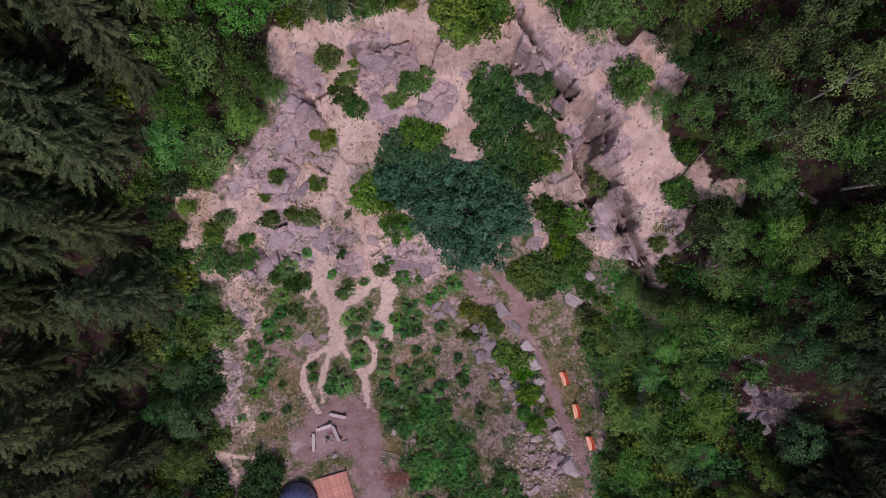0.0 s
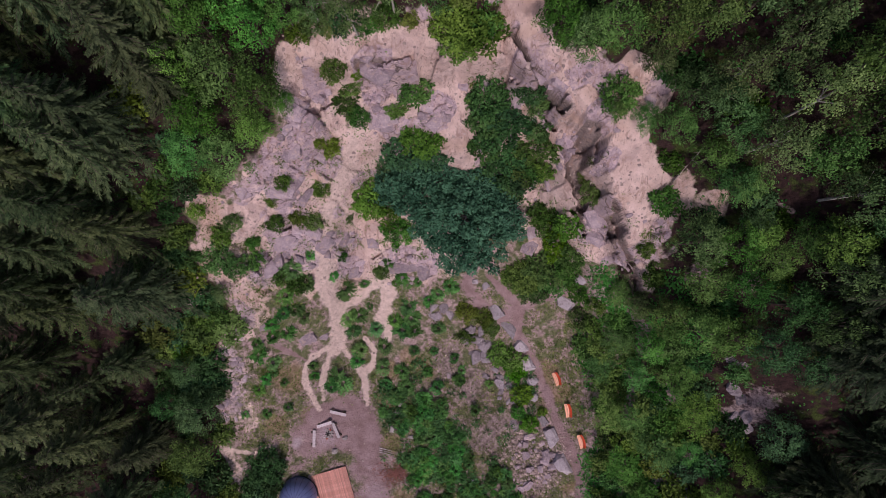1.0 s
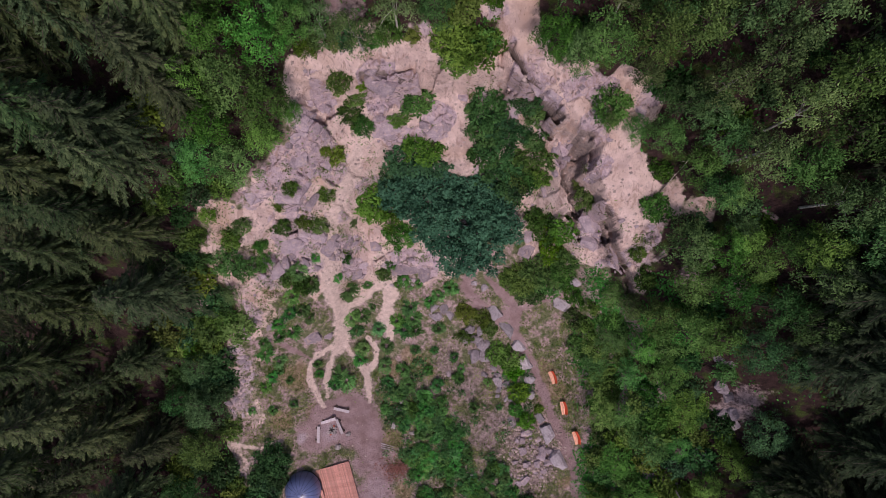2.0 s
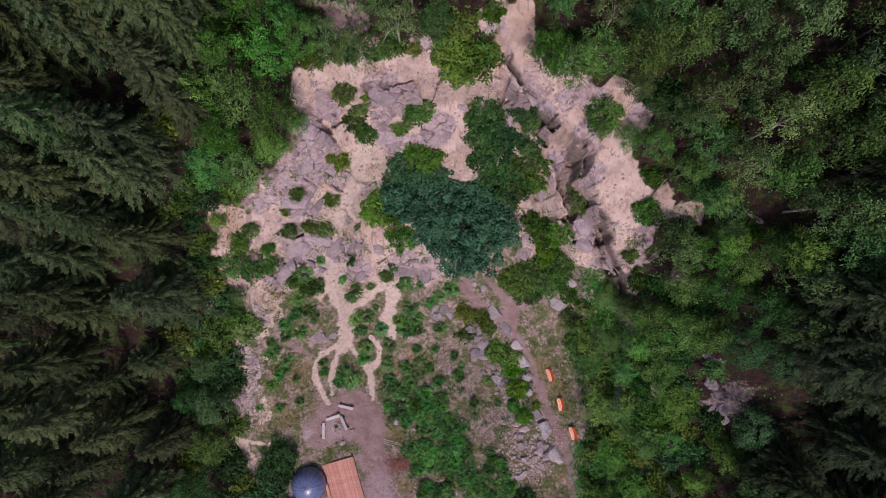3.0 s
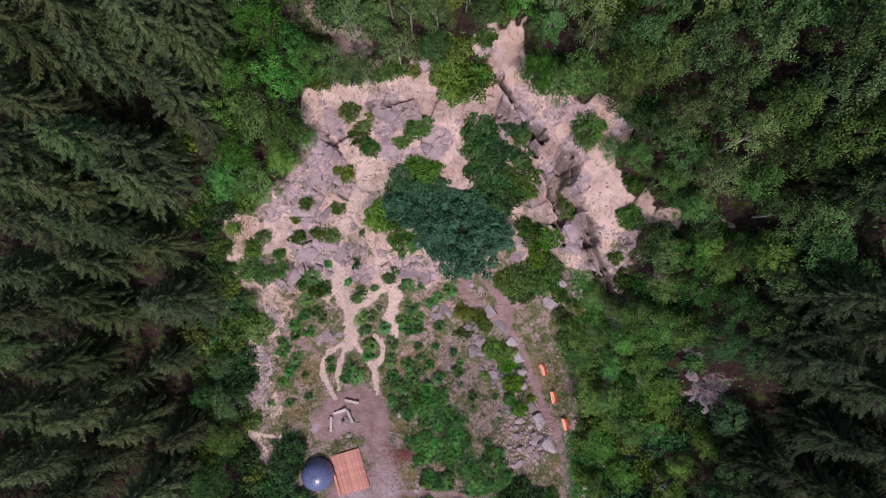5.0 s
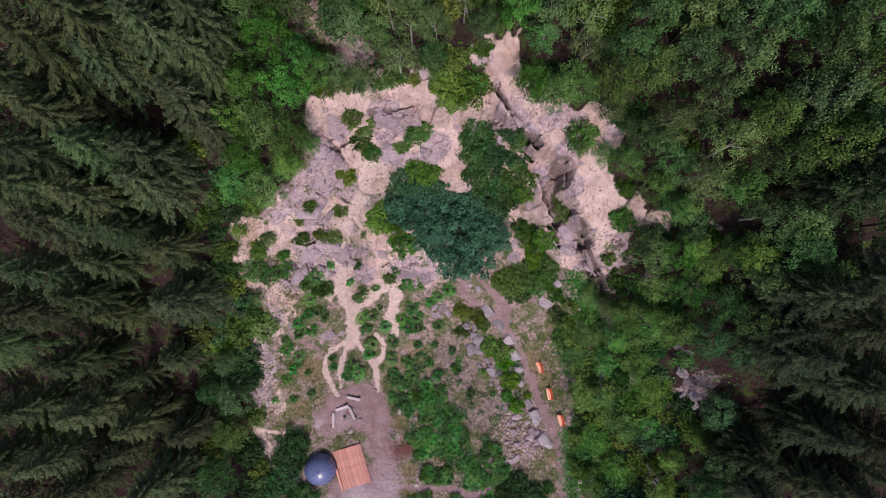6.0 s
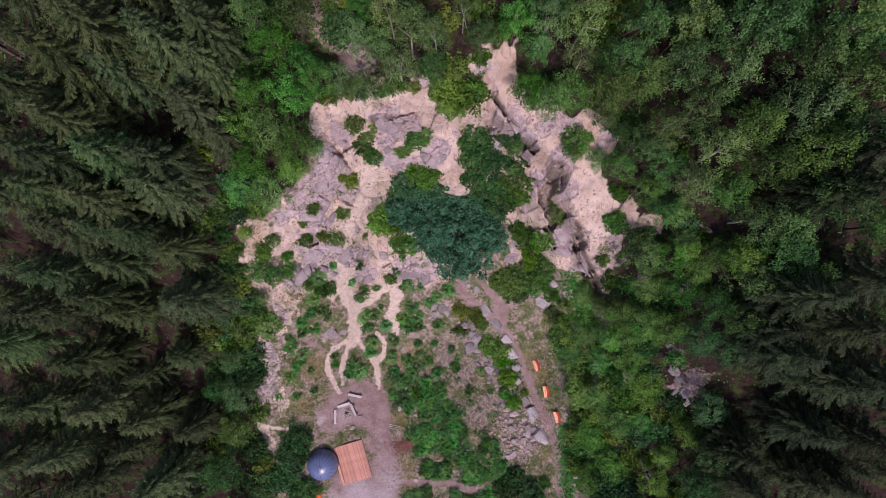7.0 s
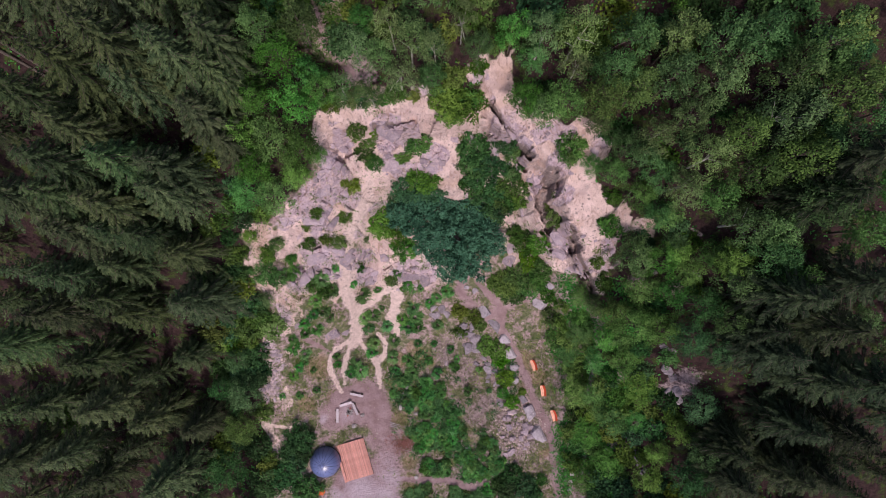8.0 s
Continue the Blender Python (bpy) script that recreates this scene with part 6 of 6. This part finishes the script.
def deck():
    """Reddish board platform; the boards run away from the fire place."""
    z = ground_height(-14.5, -35.5)
    width, depth = 5.75, 7.2
    base = pose(-14.95, -35.75, z, 0, 0, 20.5)
    ob = thing("wooden_deck", "reddish-brown wooden board deck standing beside the dome tent", "deck", at=base)
    boards = 36
    step = width / boards
    kinds = []
    for k in range(3):
        bm = bmesh.new()
        box(bm, (step - 0.012, depth - 0.02 * k, 0.04), Matrix.Identity(4), 0.005)
        kinds.append(from_bm("board", bm, DECK_WOOD))
    for k in range(boards):
        part("board", kinds[k % 3], ob, at=pose(-width / 2 + step * (k + 0.5), 0.01 * ((k * 7) % 5 - 2), 0.42))
    bm = bmesh.new()
    box(bm, (width - 0.02, 0.06, 0.2), Matrix.Identity(4), 0.008)
    rail = from_bm("edge_beam", bm, DECK_EDGE)
    for y in (-depth / 2 + 0.08, 0, depth / 2 - 0.08):
        part("edge_beam", rail, ob, at=pose(0, y, 0.295))
    bm = bmesh.new()
    box(bm, (0.12, 0.12, 0.5), Matrix.Identity(4), 0.008)
    post = from_bm("post", bm, DECK_EDGE)
    for x in (-width / 2 + 0.15, 0, width / 2 - 0.15):
        for y in (-depth / 2 + 0.2, 0, depth / 2 - 0.2):
            part("post", post, ob, at=pose(x, y, -0.03))
    # long bench along the tent's side of the deck
    bench = thing("deck_bench", "long reddish wooden bench standing on the deck edge", "bench", at=base @ pose(-width / 2 + 0.32, -1.55, 0.44))
    bm = bmesh.new()
    box(bm, (0.2, 4.0, 0.05), Matrix.Identity(4), 0.008)
    slat = from_bm("seat_slat", bm, DECK_WOOD)
    part("seat_slat", slat, bench, at=pose(-0.11, 0, 0.43))
    part("seat_slat", slat, bench, at=pose(0.11, 0, 0.43))
    bm = bmesh.new()
    box(bm, (0.38, 0.08, 0.41), Matrix.Identity(4), 0.008)
    leg = from_bm("leg", bm, DECK_EDGE)
    for y in (-1.8, 0, 1.8):
        part("leg", leg, bench, at=pose(0, y, 0.203))


def log_bench(x, y, turn, length=2.6):
    """A split log on two short round blocks that stick out behind it."""
    z = ground_height(x, y)
    ob = thing("log_bench", "weathered grey half-log bench on dark round blocks by the fire", "bench", "log benches round the fire", pose(x, y, z, 0, 0, turn))
    n = 9
    prof = [(0.23, 0.06), (-0.23, 0.06), (-0.21, -0.03), (-0.12, -0.11), (0.12, -0.11), (0.21, -0.03)]
    verts, faces = [], []
    for i in range(n):
        s = -length / 2 + length * i / (n - 1)
        k = 1 + 0.05 * math.sin(i * 1.7 + x)
        for u, v in prof:
            verts.append((s, u * k, v * k + 0.42))
    for i in range(n - 1):
        for k in range(6):
            faces.append((i * 6 + k, i * 6 + (k + 1) % 6, (i + 1) * 6 + (k + 1) % 6, (i + 1) * 6 + k))
    faces += [tuple(range(6))[::-1], tuple((n - 1) * 6 + k for k in range(6))]
    part("seat", mesh("seat", verts, faces, GREY_WOOD), ob)
    for s in (-1, 1):
        bm = bmesh.new()
        bmesh.ops.create_cone(bm, cap_ends=True, segments=12, radius1=0.19, radius2=0.17, depth=0.75, matrix=pose(s * (length / 2 - 0.35), 0.12, 0.15, 90, 0, 0))
        part("block", from_bm("block", bm, DARK_WOOD), ob)


def fire_place(x, y):
    z = ground_height(x, y)
    ob = thing("campfire", "burnt-out campfire with ash, charred logs and a ring of stones", "campfire", at=pose(x, y, z))
    bm = bmesh.new()
    bmesh.ops.create_circle(bm, cap_ends=True, segments=24, radius=0.62)
    for v in bm.verts:
        v.co.x *= 1 + 0.12 * math.sin(v.co.y * 9)
    bmesh.ops.solidify(bm, geom=bm.faces[:], thickness=-0.05)
    part("ash_bed", from_bm("ash_bed", bm, ASH), ob, at=pose(0, 0, 0.02))
    for k in range(3):
        v, q = tube_data([(-0.45, 0, 0.12), (0, 0.03, 0.14), (0.48, 0, 0.16)], [0.06, 0.07, 0.05], 7)
        part("charred_log", fast_mesh("charred_log", v, q, CHAR), ob, at=pose(0, 0, 0.03 * k, 0, 0, 60 * k + 15))
    kinds = [stone_data("hearth_stone", 880 + k, PALE_STONE, 0.8) for k in range(3)]
    hot = stone_data("hearth_stone", 890, EMBER_BRICK, 0.8)
    for k in range(11):
        a = k * 0.571
        part("hearth_stone", hot if k in (2, 5, 8) else kinds[k % 3], ob, at=pose(0.72 * math.cos(a), 0.72 * math.sin(a), 0.07, 0, 0, k * 50) @ Matrix.Diagonal((0.34, 0.28, 0.26, 1)))


def garden_bench(x, y, turn):
    """Curved bench, its pale orange seat bowed along its length and a taller red-orange back behind."""
    z = ground_height(x, y)
    ob = thing("garden_bench", "bright orange curved bench with red-orange back beside the trail", "bench", "orange benches along the trail", pose(x, y, z, 0, 0, turn))
    length, n = 2.1, 13
    s = np.linspace(-1, 1, n)

    def sheet(name, inner, outer, low, high, thick, mat, bend):
        """A slat from its inner to its outer edge; each edge bows by its own share."""
        verts, faces = [], []
        for u in s:
            bow = 1 - u * u
            a, b = inner + bend[0] * bow, outer + bend[1] * bow
            verts += [(a, u * length / 2, low), (b, u * length / 2, high), (b + thick[0], u * length / 2, high + thick[1]), (a + thick[0], u * length / 2, low + thick[1])]
        for i in range(n - 1):
            for k in range(4):
                faces.append((i * 4 + k, i * 4 + (k + 1) % 4, (i + 1) * 4 + (k + 1) % 4, (i + 1) * 4 + k))
        faces += [(3, 2, 1, 0), tuple((n - 1) * 4 + k for k in range(4))]
        return mesh(name, verts, faces, mat)

    for k in range(3):
        part("seat_slat", sheet("seat_slat", -0.32 + 0.14 * k, -0.195 + 0.14 * k, 0.44, 0.43, (0, 0.05), SEAT_ORANGE, (0.07 * k, 0.07 * k + 0.06)), ob)
    for k in range(3):
        low = 0.5 + 0.17 * k
        part("back_slat", sheet("back_slat", 0.12 + 0.09 * k, 0.19 + 0.09 * k, low, low + 0.15, (0.05, 0.01), BACK_ORANGE, (0.2, 0.2)), ob)
    for u in (-0.82, 0.82):
        bow = 0.2 * (1 - u * u)
        bm = bmesh.new()
        box(bm, (0.42, 0.06, 0.46), pose(-0.12 + bow * 0.5, u * length / 2, 0.205), 0.01)
        part("leg", from_bm("leg", bm, BACK_ORANGE), ob)
        bm = bmesh.new()
        box(bm, (0.06, 0.06, 1.0), pose(0.27 + bow, u * length / 2, 0.48, 0, 26, 0), 0.01)
        part("back_post", from_bm("back_post", bm, BACK_ORANGE), ob)


dome_tent(-20.4, -36.3)
deck()
log_bench(-15.4, -23.3, -8)
log_bench(-17.35, -25.15, 22, 2.4)
log_bench(-18.7, -27.4, 94, 2.6)
log_bench(-15.5, -26.0, -62, 2.5)
fire_place(-16.75, -26.7)
for (x, y), turn in zip(BENCH_SPOTS, (24, 14, 20)):
    garden_bench(x, y, turn)


def tarp_heap(x, y):
    r = np.random.default_rng(3)
    bm = bmesh.new()
    bmesh.ops.create_icosphere(bm, subdivisions=3, radius=0.7)
    for v in bm.verts:
        v.co *= 1 + 0.28 * noise.noise(v.co * 3.0) + 0.1 * noise.noise(v.co * 8.0)
        v.co.z = max(-0.05, v.co.z * 0.8)
    ob = new("tarp", from_bm("tarp", bm, TARP))
    ob.matrix_basis = pose(x, y, ground_height(x, y))
    tagged(ob, "crumpled bright orange tarp on the ground by the bushes", "tarp")


tarp_heap(-20.7, -42.0)


def brush_pile(x, y):
    """A heap of dry reddish twigs."""
    r = np.random.default_rng(12)
    pieces = []
    for k in range(540):
        a, d = r.uniform(0, 6.28), min(2.9, abs(r.normal()) * 1.35)
        px, py = d * math.cos(a) * 1.25, d * math.sin(a) * 0.75
        pz = ground_height(x + px, y + py) - ground_height(x, y) + 0.3 * (1 - d / 3.0) * r.random() + 0.03
        b, l = r.uniform(0, 3.14), r.uniform(0.3, 0.9)
        e = np.array([math.cos(b) * l, math.sin(b) * l, r.uniform(-0.1, 0.25)])
        p = np.array([px, py, pz])
        pieces.append(tube_data([p - e / 2, p, p + e / 2], [0.03, 0.034, 0.012], 3))
    ob = new("brush_pile", fast_mesh("brush_pile", *join(*pieces), BARREN))
    ob.matrix_basis = pose(x, y, ground_height(x, y))
    tagged(ob, "low pile of dry reddish-brown twigs beside the clearing", "brush pile", kind="stuff")


brush_pile(-5.6, -32.0)


def fallen_trunk(name, label, start, end, thick, mat, lift=0.2, twigs=4):
    r = np.random.default_rng(int(abs(start[0] * 10)))
    a = np.array([*start, ground_height(*start) + lift])
    b = np.array([*end, ground_height(*end) + lift + 0.3])
    n = 7
    line = np.array([a + (b - a) * u for u in np.linspace(0, 1, n)])
    for k in range(n):
        line[k, 2] = max(line[k, 2], ground_height(line[k, 0], line[k, 1]) + thick * 0.6) + 0.03 * math.sin(k * 2.1)
    ob = thing(name, label, "log")
    part("stem", fast_mesh("stem", *tube_data(line, np.linspace(thick, thick * 0.4, n), 7), mat), ob)
    for k in range(twigs):
        p = line[2 + k % (n - 2)]
        d = np.array([r.normal(), r.normal(), 0.5])
        d = d / np.linalg.norm(d) * r.uniform(0.6, 1.3)
        part("twig", fast_mesh("twig", *tube_data([p, p + d * 0.5, p + d], [thick * 0.3, thick * 0.2, 0.01], 4), mat), ob)


fallen_trunk("fallen_trunk", "bleached fallen tree trunk lying on the sandy rim", (25.0, 12.0), (27.3, 16.2), 0.12, DEAD_WOOD)
fallen_trunk("fallen_trunk", "dead grey branches hanging over the quarry rim", (-17.5, 23.1), (-20.6, 25.8), 0.09, DEAD_WOOD, 0.4, 6)
fallen_trunk("fallen_trunk", "dark dead branches lying at the wood's edge", (-18.2, 23.6), (-20.0, 26.6), 0.07, BARK, 0.5, 5)
# birch trunk drawn as a raised stem, placed to fit the camera's view
fallen_trunk("fallen_trunk", "white birch stem raised off the slope, laid to fit the camera's view", (-0.4, 34.4), (0.6, 31.6), 0.12, BIRCH_BARK, 3.0, 2)
fallen_trunk("fallen_trunk", "grey spruce trunk lying between the forest trees", (-61, 28), (-52, 23), 0.26, BARK, 0.5, 3)
fallen_trunk("fallen_trunk", "grey spruce trunk lying between the forest trees", (-61, 26.6), (-51, 21.9), 0.24, BARK, 0.5, 2)
fallen_trunk("fallen_trunk", "pale fallen branch among undergrowth", (31.5, -15.6), (28.6, -14.6), 0.08, DEAD_WOOD, 0.3, 2)
fallen_trunk("fallen_trunk", "pale fallen branch among undergrowth", (31.0, -28.0), (34.5, -31.0), 0.09, DEAD_WOOD, 0.3, 3)
for k in range(3):
    fallen_trunk("plank", "weathered grey plank lying beside the weeds", (-8.5, -28.2 - 0.32 * k), (-6.4, -28.5 - 0.3 * k), 0.07, GREY_WOOD, 0.05, 0)


def crate(x, y, turn):
    """A low red-brown wooden crate with a pale lid beside it."""
    ob = thing("wooden_crate", "red-brown wooden crate with a pale lid standing among weeds", "crate", at=pose(x, y, ground_height(x, y), 0, 0, turn))
    bm = bmesh.new()
    box(bm, (0.7, 1.3, 0.5), pose(0, 0, 0.2), 0.02)
    part("body", from_bm("body", bm, BACK_ORANGE_DULL), ob)
    bm = bmesh.new()
    box(bm, (0.75, 0.6, 0.06), pose(0, -0.5, 0.485), 0.01)
    part("lid", from_bm("lid", bm, GREY_WOOD), ob, "pale grey wooden lid")


BACK_ORANGE_DULL = wood_material("red_brown_wood", (0.14, 0.04, 0.025), (0.24, 0.075, 0.045))
crate(26.5, -34.2, 4)
